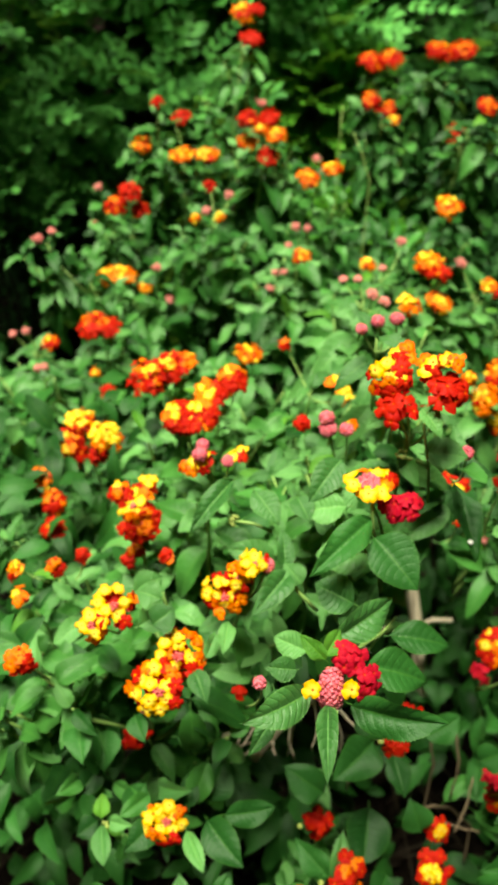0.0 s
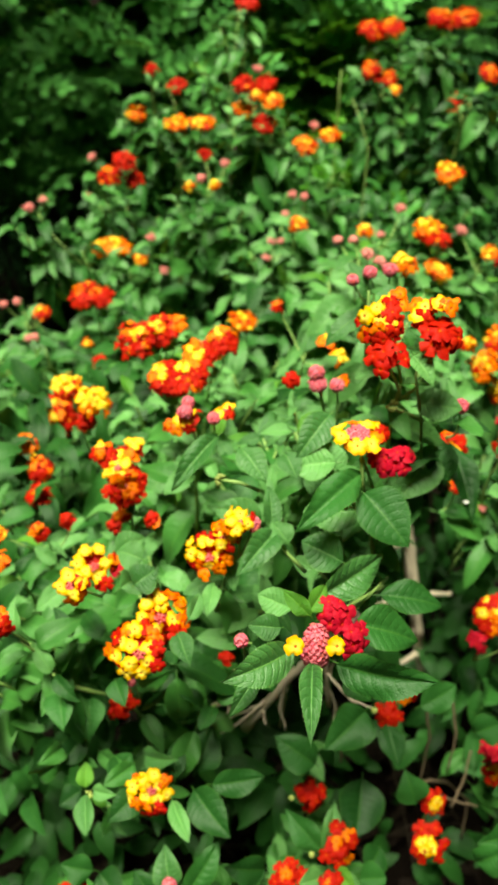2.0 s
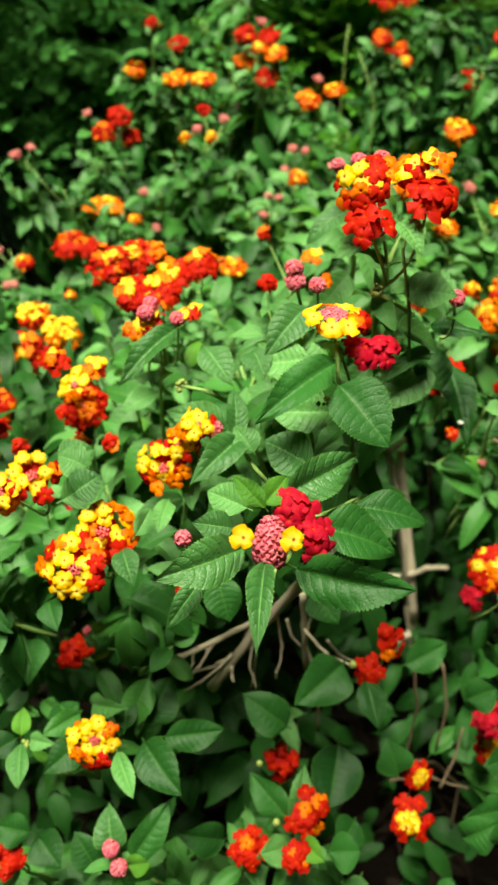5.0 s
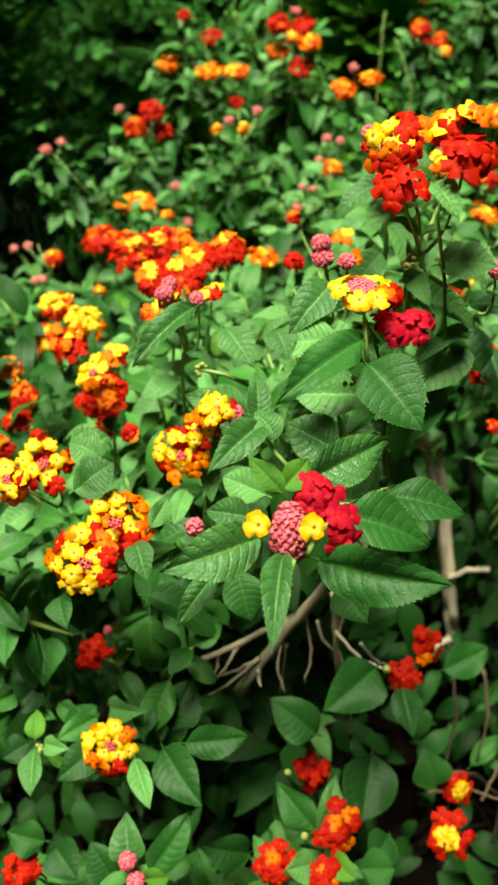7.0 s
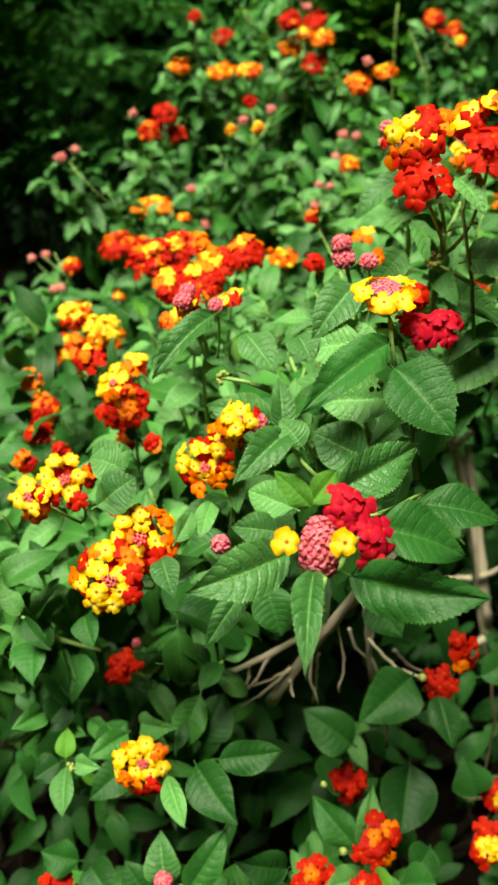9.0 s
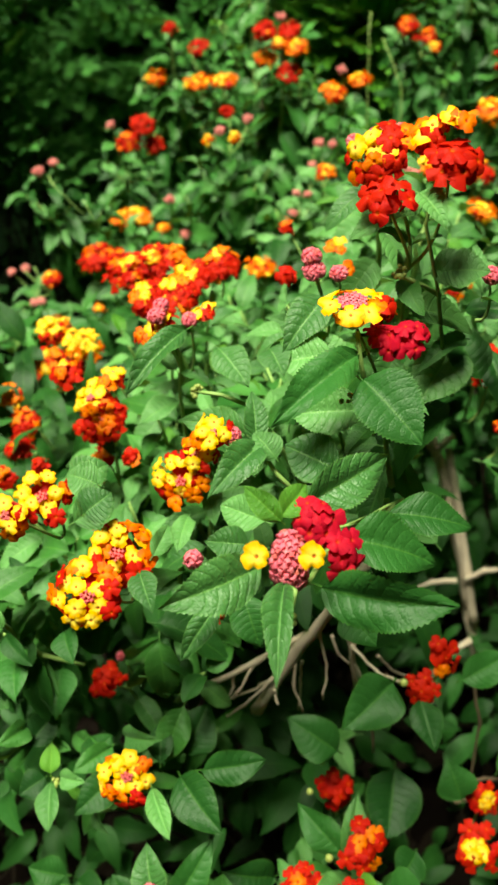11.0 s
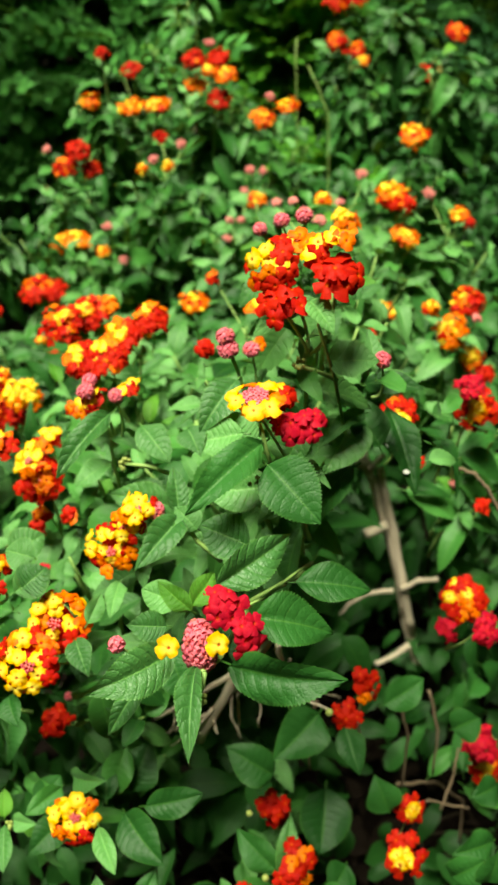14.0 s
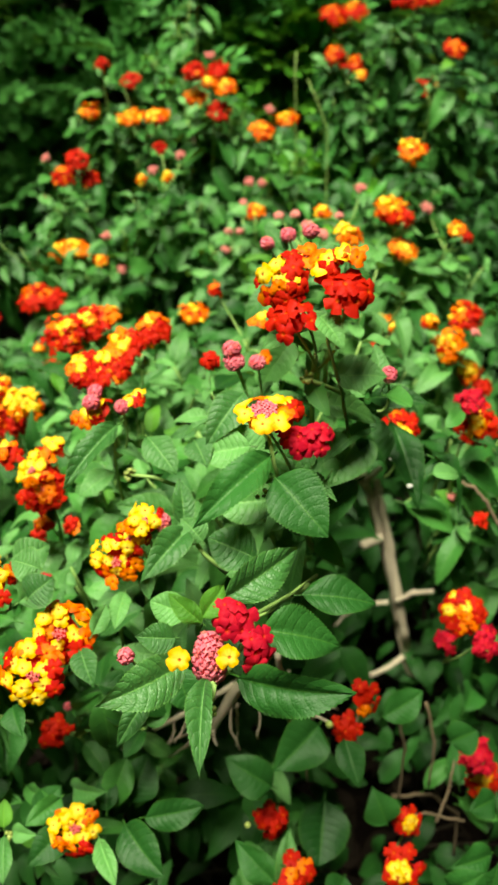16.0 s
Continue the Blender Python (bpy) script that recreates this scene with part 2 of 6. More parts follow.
FINE_ME = {"mid": leaf_meshes(FINE, LEAF_MID, "leaf_fine_mid"), "dark": leaf_meshes(FINE, LEAF, "leaf_fine"), "pale": leaf_meshes(FINE, LEAF_PALE, "leaf_fine_pale"), "young": leaf_meshes(FINE, LEAF_YOUNG, "leaf_fine_young")}
MEDIUM_ME = {"mid": leaf_meshes(MEDIUM, LEAF_MID, "leaf_medium_mid"), "dark": leaf_meshes(MEDIUM, LEAF, "leaf_medium"), "pale": leaf_meshes(MEDIUM, LEAF_PALE, "leaf_medium_pale"), "young": leaf_meshes(MEDIUM, LEAF_YOUNG, "leaf_medium_young")}


def frame_of(base, way, face, size, wide=1.0):
    """Matrix whose y runs along way, with z as near to face as may be."""
    y = Vector(way).normalized()
    x = y.cross(Vector(face))
    if x.length < 1e-4:
        x = y.cross(Vector((1, 0.3, 0.2)))
    x.normalize()
    z = x.cross(y)
    m = Matrix((x * size * wide, y * size, z * size)).transposed().to_4x4()
    m.translation = base
    return m


def tube(points, radii, sides=6):
    """Verts and faces of a tapered tube through points."""
    verts, faces = [], []
    pts = [Vector(p) for p in points]
    side = None
    for k, p in enumerate(pts):
        d = (pts[min(k + 1, len(pts) - 1)] - pts[max(k - 1, 0)]).normalized()
        if side is None:
            side = d.cross(Vector((0.3, 1, 0.2)))
        side = (side - d * side.dot(d)).normalized()
        other = d.cross(side)
        for c in range(sides):
            a = 2 * math.pi * c / sides
            verts.append(tuple(p + (side * math.cos(a) + other * math.sin(a)) * radii[k]))
    for k in range(len(pts) - 1):
        for c in range(sides):
            d = (c + 1) % sides
            faces.append((k * sides + c, k * sides + d, (k + 1) * sides + d, (k + 1) * sides + c))
    last = (len(pts) - 1) * sides
    faces.append(tuple(range(sides - 1, -1, -1)))
    faces.append(tuple(range(last, last + sides)))
    return verts, faces


def bend(a, b, sag, steps=6):
    """A smooth run of points from a to b that leans by sag."""
    a, b, sag = Vector(a), Vector(b), Vector(sag)
    return [a.lerp(b, k / steps) + sag * (4 * (k / steps) * (1 - k / steps)) for k in range(steps + 1)]


class Heap:
    """Collects many small shapes into one mesh."""

    def __init__(self):
        self.v, self.f, self.m, self.u, self.r, self.n = [], [], [], [], [], 0

    def add(self, verts, faces, mat=0, uvs=None, reach=None, matrix=None):
        v = np.asarray(verts, dtype=float)
        if matrix is not None:
            mm = np.array(matrix)
            v = v @ mm[:3, :3].T + mm[:3, 3]
        self.v.append(v)
        self.f.extend(tuple(i + self.n for i in f) for f in faces)
        self.m.extend([mat] * len(faces))
        self.u.append(np.zeros((len(v), 2)) if uvs is None else uvs)
        self.r.append(np.full(len(v), 0.9) if reach is None else reach)
        self.n += len(v)

    def mesh(self, name, mats):
        return mesh_from(name, np.concatenate(self.v), self.f, mats, self.m, np.concatenate(self.u), np.concatenate(self.r))


# ---------------------------------------------------------------- florets and flower heads


def floret_shape(seed, steps=24, lobes=4, slit=0.28):
    """A small trumpet with broad, ruffled lobes cut apart by slits, one unit wide, its throat at the origin."""
    rng = random.Random(seed)
    verts, faces, reach = [(0, 0, -0.10)], [], [0.0]
    sizes = [rng.uniform(0.84, 1.14) for _ in range(lobes)]
    tips = [rng.uniform(-0.20, 0.12) for _ in range(lobes)]
    lean = [rng.uniform(-0.10, 0.10) for _ in range(lobes)]
    rings = ((0.15, 0.02, 0.18), (0.30, 0.045, 0.36), (0.68, 0.03, 0.66), (1.0, 0.0, 1.0))
    for ring, (share, lift, tone) in enumerate(rings):
        for k in range(steps):
            a = 2 * math.pi * k / steps
            lobe = int(k * lobes / steps)
            across = (k * lobes / steps) % 1.0
            c = math.sin(math.pi * across)
            edge = 1.0 - slit * (1 - min(1.0, c * 2.0)) ** 1.3 if ring == 3 else 1.0 - (0.35 * slit * (1 - c) ** 2 if ring == 2 else 0)
            notch = 0.03 * max(0.0, 1 - abs(across - 0.5) * 9) if ring == 3 else 0.0
            r = 0.54 * (edge - notch) * (sizes[lobe] if ring > 1 else 1.0) * share
            z = lift + share * share * (tips[lobe] + lean[lobe] * (across - 0.5) * 2 - 0.10 * (1 - c))
            z += 0.035 * share * share * math.sin(3 * 2 * math.pi * across + seed)
            verts.append((r * math.cos(a), r * math.sin(a), z))
            reach.append(tone)
    for k in range(steps):
        d = (k + 1) % steps
        faces.append((0, 1 + k, 1 + d))
        for ring in range(3):
            p = 1 + ring * steps
            faces.append((p + k, p + steps + k, p + steps + d, p + d))
    n = len(verts)
    for z, r in ((-0.02, 0.10), (-0.8, 0.05)):
        for c in range(4):
            verts.append((r * math.cos(c * 1.571), r * math.sin(c * 1.571), z))
            reach.append(0.9)
    for c in range(4):
        d = (c + 1) % 4
        faces.append((n + c, n + d, n + 4 + d, n + 4 + c))
    return np.array(verts), faces, np.array(reach)


def bud_shape():
    """A closed bud: a squared little knob with four folded lobes, one unit wide."""
    verts, faces = [], []
    for z, r in ((-0.7, 0.2), (0.0, 0.34), (0.26, 0.50), (0.38, 0.42), (0.31, 0.10)):
        for c in range(8):
            a = c * math.pi / 4
            k = r * (1.22 if c % 2 == 0 else 0.46)
            verts.append((k * math.cos(a), k * math.sin(a), z))
    for ring in range(4):
        for c in range(8):
            d = (c + 1) % 8
            faces.append((ring * 8 + c, ring * 8 + d, ring * 8 + 8 + d, ring * 8 + 8 + c))
    faces.append(tuple(range(32, 40)))
    return np.array(verts), faces


FLORETS = [floret_shape(k, lobes=4, slit=0.22) for k in range(4)] + [floret_shape(8 + k, steps=25, lobes=5, slit=0.24) for k in range(4)]
SMALL_FLORETS = [floret_shape(k, steps=12, lobes=4, slit=0.40) for k in range(4)]
BUD = bud_shape()


def ball_shape(rings=5, sides=8):
    verts = [(math.sin(t) * math.cos(a), math.sin(t) * math.sin(a), math.cos(t)) for t in np.linspace(0.02, 3.12, rings + 1) for a in np.linspace(0, 2 * math.pi, sides, endpoint=False)]
    faces = [(r * sides + c, r * sides + sides + c, r * sides + sides + (c + 1) % sides, r * sides + (c + 1) % sides) for r in range(rings) for c in range(sides)]
    return np.array(verts), faces


SPHERE = ball_shape()
PETALS = {"yellow": YELLOW, "orange": ORANGE, "red": RED, "crimson": CRIMSON}
CUT_FLORETS = [floret_shape(20 + k, steps=30, lobes=5, slit=0.40) for k in range(4)] + [floret_shape(30 + k, steps=28, lobes=4, slit=0.38) for k in range(4)]
FLORET_ME = {c: [mesh_from("floret", v, f, [m], reach=r) for v, f, r in (CUT_FLORETS if c in ("red", "crimson") else FLORETS)] for c, m in PETALS.items()}
HEAD_MATS = [STEM, PINK, ROSE, YELLOW, ORANGE, RED, CRIMSON, SALMON]
SLOT = {"yellow": 3, "orange": 4, "red": 5, "crimson": 6}

# each kind of head: radius share of the buds in the middle, their slot, then (reach, colour, share of strays) from the middle outwards
HEADS = {
    "gold": (0.20, 2, ((0.76, "yellow", 0.12), (0.98, "orange", 0.40), (9, "red", 0.55))),
    "amber": (0.10, 2, ((0.55, "yellow", 0.25), (0.9, "orange", 0.25), (9, "red", 0.35))),
    "flame": (0.00, 2, ((0.22, "yellow", 0.15), (0.42, "orange", 0.35), (9, "red", 0.12))),
    "flare": (0.00, 2, ((0.46, "yellow", 0.15), (0.66, "orange", 0.4), (9, "red", 0.12))),
    "orange": (0.08, 2, ((0.42, "yellow", 0.4), (9, "orange", 0.28))),
    "scarlet": (0.08, 2, ((0.45, "orange", 0.25), (9, "red", 0.30))),
    "sparse": (0.00, 2, ((9, "red", 0.12),)),
    "loose": (0.00, 2, ((0.25, "orange", 0.3), (9, "red", 0.10))),
    "loosescarlet": (0.00, 2, ((9, "red", 0.0),)),
    "loosered": (0.00, 2, ((9, "crimson", 0.0),)),
    "looseeye": (0.00, 2, ((0.5, "yellow", 0.1), (9, "red", 0.12))),
    "red": (0.00, 2, ((9, "red", 0.05),)),
    "crimson": (0.00, 2, ((9, "crimson", 0.05),)),
    "goldeye": (0.50, 1, ((9, "yellow", 0.15),)),
    "redgold": (0.0, 2, ((0.5, "yellow", 0.3), (9, "red", 0.12))),
    "rose": (1.0, 1, ()),
}


def flower_head(shrub, at, width, kind, face=(0, -0.6, 0.8), fine=True, cap=88, tall=1.0):
    """A flat-topped head: buds in the middle, rings of open florets round them and a drooping skirt of older ones."""
    rng = random.Random(repr((round(at[0], 3), round(at[1], 3), kind)))
    core, slot, bands = HEADS[kind]
    up = Vector(face).normalized()
    turn = up.to_track_quat("Z", "Y").to_matrix().to_4x4()
    wide = 0.5 * width
    heap, florets = Heap(), []
    if kind == "rose":
        slot = 1 if fine else 7
        size, deep = (0.0021 if fine else 0.0030) * min(1.6, max(1.0, width / 0.016)), (0.8 if fine else 0.62) * wide * tall
        count = int(9.5 * (wide / size) ** 2 * (1 - math.cos(radians(cap))) * 0.62 * max(1.0, 0.8 * tall)) + 5
        count = min(count, 420 if fine else 30)
        core_v = SPHERE[0] * (0.97 * wide, 0.97 * wide, 0.99 * deep) * (1.0 if fine else 0.55) - (0, 0, 0.2 * deep)
        heap.add(core_v, SPHERE[1], slot)
        for k in range(count):
            th = math.acos(1 - (k + 0.5) / count * (1 - math.cos(radians(cap))))
            ph = k * 2.39996
            n = Vector((math.sin(th) * math.cos(ph), math.sin(th) * math.sin(ph), math.cos(th)))
            r = wide * (rng.uniform(0.89, 1.04) if fine else rng.uniform(0.40, 1.20))
            place = Vector((n.x * r, n.y * r, n.z * deep * rng.uniform(0.92 if fine else 0.4, 1.05) - 0.2 * deep))
            lean = (n + 0.3 * Vector((rng.uniform(-1, 1), rng.uniform(-1, 1), rng.uniform(-0.4, 1)))).normalized()
            heap.add(*BUD, slot if rng.random() < 0.85 or not fine else 2, matrix=frame_of(place, lean.cross(Vector((0.3, 1, 0.1))), lean, size * rng.uniform(1.05, 1.4)))
    else:
        size = 0.0090 * min(1.2, max(0.9, width / 0.028)) * (1.0 if fine else 0.76) * (0.9 if kind in ("gold", "amber") and fine else 1.0)
        buds = core * wide
        flat = kind == "goldeye"
        deep = rng.uniform(0.38, 0.52) * wide if kind in ("flame", "scarlet", "redgold") or not fine else rng.uniform(0.22, 0.34) * wide * (0.5 if flat else 1.0)
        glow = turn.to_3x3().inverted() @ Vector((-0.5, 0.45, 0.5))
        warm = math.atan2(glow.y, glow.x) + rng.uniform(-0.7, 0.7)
        skew = Vector((rng.uniform(-1, 1), rng.uniform(-1, 1), 0)) * 0.22 * wide
        if buds:
            step = size * 0.21
            for k in range(int(3.4 * (buds / step) ** 2) + 1):
                r, ph = buds * math.sqrt((k + 0.4) / (3.4 * (buds / step) ** 2 + 1)), k * 2.39996
                lean = Vector((0.4 * math.cos(ph) * r / wide, 0.4 * math.sin(ph) * r / wide, 1)).normalized()
                place = Vector((r * math.cos(ph), r * math.sin(ph), 0.1 * wide * (1 - (r / wide) ** 2)))
                heap.add(*BUD, slot, matrix=frame_of(place, lean.cross(Vector((0.3, 1, 0.1))), lean, step * rng.uniform(0.95, 1.35)))
        rings = []
        r = buds + 0.36 * size
        while r < wide - 0.30 * size:
            q = r / wide
            rings.append((r, -0.60 * deep * q * q, 8 + (40 if deep > 0.37 * wide else 26) * q * q, q))
            r += 0.60 * size
        if not rings:
            rings.append((0.35 * wide, 0.0, 25, 0.5))
        if kind == "sparse":
            size = max(0.0085, 0.36 * width)
            rings = [(0.01 * wide, 0.0, 8, 0.3), (0.66 * wide, -0.12 * wide, 26, 0.7)]
        elif kind in ("loose", "looseeye", "loosered", "loosescarlet"):
            big = kind in ("loosered", "loosescarlet")
            size = min(0.0104, max(0.0080, 0.56 * width)) if big else max(0.0078, 0.34 * width)
            rings = [(0.20 * wide, 0.0, 12, 0.3), (0.72 * wide, -0.20 * wide, 34, 0.8)] if big else [(0.26 * wide, 0.0, 10, 0.3), (0.70 * wide, -0.14 * wide, 26, 0.8)]
        else:
            if not flat:
                rings.append((wide - 0.34 * size, -0.95 * deep, 40 if kind == "flare" else 56, 1.05))
            if deep > 0.37 * wide:
                rings.append((wide - 0.55 * size, -1.3 * deep, 78, 1.2))
        if not fine:
            rings.insert(0, (0.05 * wide, 0.10 * wide, 10, 0.1))
        under = [(r + 0.2 * size, z - 0.28 * size, tilt + 12, q + 0.1) for r, z, tilt, q in rings if q < 0.9 and deep > 0.37 * wide and kind not in ("sparse", "loose", "looseeye", "loosered", "loosescarlet")]
        for r, z, tilt, q in rings + under:
            n = max(3, int(2 * math.pi * r / ((0.74 if deep > 0.37 * wide else 0.94) * size)))
            if kind == "sparse":
                n = 1 if r < 0.1 * wide else 5
            if kind in ("loose", "looseeye", "loosered", "loosescarlet"):
                n = (1 if r < 0.3 * wide else 6) if kind in ("loosered", "loosescarlet") else (4 if r < 0.3 * wide else 7)
            first = rng.uniform(0, 6.28)
            for k in range(n):
                if rng.random() < 0.08 + (0.28 if q > 1 else 0) + (0.0 if fine else 0.03):
                    continue
                ph = first + 2 * math.pi * k / n + rng.uniform(-0.16, 0.16)
                rr = r * (rng.uniform(0.88, 1.14) if fine else rng.uniform(0.78, 1.22))
                out = Vector((math.cos(ph), math.sin(ph), 0))
                a = radians(tilt + rng.uniform(-14, 14))
                lean = (out * math.sin(a) + Vector((0, 0, math.cos(a))) + (0.16 if fine else 0.40) * Vector((rng.uniform(-1, 1), rng.uniform(-1, 1), 0))).normalized()
                place = out * rr + skew * z / max(deep, 1e-5) + Vector((0, 0, z + rng.uniform(-0.18, 0.18) * size * (1.0 if fine else 2.2)))
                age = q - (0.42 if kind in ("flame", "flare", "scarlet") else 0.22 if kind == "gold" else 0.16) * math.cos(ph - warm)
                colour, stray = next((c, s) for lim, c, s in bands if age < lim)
                if rng.random() < stray:
                    order = ["yellow", "orange", "red"]
                    if colour in order:
                        colour = order[max(0, min(2, order.index(colour) + rng.choice((-1, 1))))]
                tw = Vector((math.cos(rng.uniform(0, 6.28)), math.sin(rng.uniform(0, 6.28)), 0.1))
                s = size * rng.uniform(0.88, 1.16)
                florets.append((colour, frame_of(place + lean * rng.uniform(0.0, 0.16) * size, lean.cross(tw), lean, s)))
    tubes = SLOT[bands[-1][1]] if bands else 1
    dome = [(0.62 * wide * math.cos(a), 0.62 * wide * math.sin(a), -0.50 * wide) for a in np.linspace(0, 5.5, 8)]
    if fine:
        heap.add(dome + [(0, 0, -0.20 * wide), (0, 0, -1.0 * wide)], [(i, (i + 1) % 8, 8) for i in range(8)], tubes)
    heap.add(dome + [(0, 0, -0.32 * wide), (0, 0, -1.0 * wide)], [((i + 1) % 8, i, 9) for i in range(8)], 0)
    where = Matrix.Translation(at) @ turn
    if not fine:
        for colour, mini in florets:
            v, f, r = rng.choice(SMALL_FLORETS)
            heap.add(v, f, SLOT[colour], reach=r, matrix=mini)
    head = part("flower_head" if kind != "rose" else "flower_bud", heap.mesh("flower_head", HEAD_MATS), shrub, where)
    if fine:
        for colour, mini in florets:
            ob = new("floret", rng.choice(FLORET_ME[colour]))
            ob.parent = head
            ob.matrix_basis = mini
    return head


def part(name, mesh, parent, matrix=None, label="", kind=""):
    """One mesh under a thing or a part; matrix is in world space."""
    ob = new(name, mesh)
    ob.parent = parent
    base = BASE[parent.name] if parent.name in BASE else Matrix()
    ob.matrix_basis = base.inverted() @ (matrix if matrix is not None else Matrix())
    return tagged(ob, label=label, kind=kind)


BASE = {}
SHRUBS = {}


CLEARINGS = []


def clearing(a, b, r0, r1):
    """A gap among the stems where no leaves grow: a tapered run from a to b."""
    a, b = Vector(a), Vector(b)
    CLEARINGS.append((a, b - a, r0, r1))


def hollow(p):
    p = Vector(p)
    for a, run, r0, r1 in CLEARINGS:
        k = max(0.0, min(1.0, (p - a).dot(run) / max(1e-9, run.length_squared)))
        if (p - a - run * k).length < r0 + (r1 - r0) * k:
            return True
    return False


# the open slot beside the dead stems, from its upper run to its lower run
for k in range(7):
    share = k / 6
    clearing(Vector((0.104, 0.328, 0.896)).lerp((0.118, 0.271, 0.818), share), Vector((0.170, 0.643, 0.652)).lerp((0.208, 0.565, 0.461), share), 0.024, 0.056)
    clearing(Vector((0.167, 0.689, 0.677)).lerp((0.212, 0.625, 0.455), share), Vector((0.125, 0.752, 0.887)).lerp((0.170, 0.688, 0.665), share), 0.045, 0.060)
clearing((0.108, 0.335, 0.895), (0.151, 0.467, 0.800), 0.032, 0.055)
clearing((0.115, 0.311, 0.860), (0.167, 0.332, 0.684), 0.035, 0.060)
clearing((0.128, 0.370, 0.820), (0.160, 0.442, 0.773), 0.050, 0.058)
clearing((0.188, 0.419, 0.719), (0.202, 0.368, 0.650), 0.050, 0.060)
clearing((0.150, 0.427, 0.694), (0.152, 0.498, 0.570), 0.050, 0.060)
clearing((0.176, 0.489, 0.645), (0.192, 0.535, 0.538), 0.060, 0.060)
clearing((0.196, 0.669, 0.639), (0.216, 0.718, 0.537), 0.050, 0.050)
clearing((0.221, 0.614, 0.564), (0.233, 0.594, 0.485), 0.050, 0.042)
clearing((0.177, 0.310, 0.739), (0.163, 0.331, 0.630), 0.050, 0.055)
clearing((0.163, 0.331, 0.630), (0.180, 0.335, 0.508), 0.052, 0.050)
clearing((0.116, 0.368, 0.611), (0.089, 0.351, 0.522), 0.042, 0.045)
clearing((0.151, 0.384, 0.464), (0.224, 0.400, 0.422), 0.060, 0.055)
clearing((0.193, 0.441, 0.494), (0.254, 0.483, 0.469), 0.065, 0.055)
clearing((0.132, 0.405, 0.585), (0.130, 0.407, 0.520), 0.050, 0.060)
# round the bare twigs below the crimson head
clearing((0.027, 0.271, 0.791), (0.025, 0.318, 0.718), 0.030, 0.050)
clearing((0.006, 0.340, 0.681), (0.058, 0.351, 0.697), 0.045, 0.050)
clearing((0.030, 0.413, 0.610), (0.076, 0.447, 0.590), 0.050, 0.050)
clearing((0.006, 0.325, 0.712), (0.006, 0.426, 0.595), 0.035, 0.035)
clearing((-0.027, 0.325, 0.712), (-0.037, 0.426, 0.595), 0.033, 0.033)
clearing((0.078, 0.305, 0.684), (0.100, 0.400, 0.558), 0.033, 0.033)
clearing((0.081, 0.364, 0.645), (0.113, 0.372, 0.518), 0.035, 0.030)
# between the leaves of the low bush
clearing((-0.001, 0.280, 0.648), (-0.003, 0.367, 0.511), 0.037, 0.035)
clearing((-0.060, 0.272, 0.633), (-0.084, 0.353, 0.492), 0.033, 0.032)
clearing((0.100, 0.262, 0.630), (0.134, 0.340, 0.472), 0.035, 0.035)
clearing((-0.125, 0.270, 0.634), (-0.166, 0.355, 0.493), 0.033, 0.030)
clearing((-0.096, 0.310, 0.691), (-0.127, 0.406, 0.567), 0.030, 0.030)
clearing((-0.129, 0.314, 0.696), (-0.170, 0.411, 0.574), 0.030, 0.030)
clearing((-0.043, 0.355, 0.703), (-0.043, 0.360, 0.690), 0.030, 0.030)
# under the yellow heads
clearing((-0.043, 0.211, 0.863), (-0.079, 0.305, 0.736), 0.018, 0.026)
clearing((-0.057, 0.224, 0.830), (-0.079, 0.305, 0.736), 0.022, 0.032)
clearing((-0.085, 0.316, 0.735), (-0.068, 0.302, 0.875), 0.030, 0.036)
# shade behind the tall bush
clearing((0.315, 1.400, 0.793), (0.377, 1.350, 0.771), 0.055, 0.060)
clearing((0.265, 1.500, 0.819), (0.315, 1.400, 0.793), 0.050, 0.055)
clearing((0.388, 1.500, 0.727), (0.549, 1.500, 0.645), 0.055, 0.070)
clearing((0.216, 1.500, 0.667), (0.240, 1.700, 0.602), 0.050, 0.050)
clearing((-0.289, 1.079, 0.723), (-0.326, 1.108, 0.678), 0.050, 0.060)
clearing((-0.284, 1.434, 0.794), (-0.380, 1.265, 0.727), 0.110, 0.100)
clearing((-0.221, 1.323, 0.723), (-0.169, 1.381, 0.805), 0.060, 0.080)
clearing((-0.083, 1.223, 0.755), (-0.083, 1.230, 0.750), 0.050, 0.050)
clearing((0.206, 1.251, 0.794), (0.301, 1.391, 0.819), 0.060, 0.070)
clearing((0.306, 1.313, 0.796), (0.310, 1.320, 0.796), 0.070, 0.070)


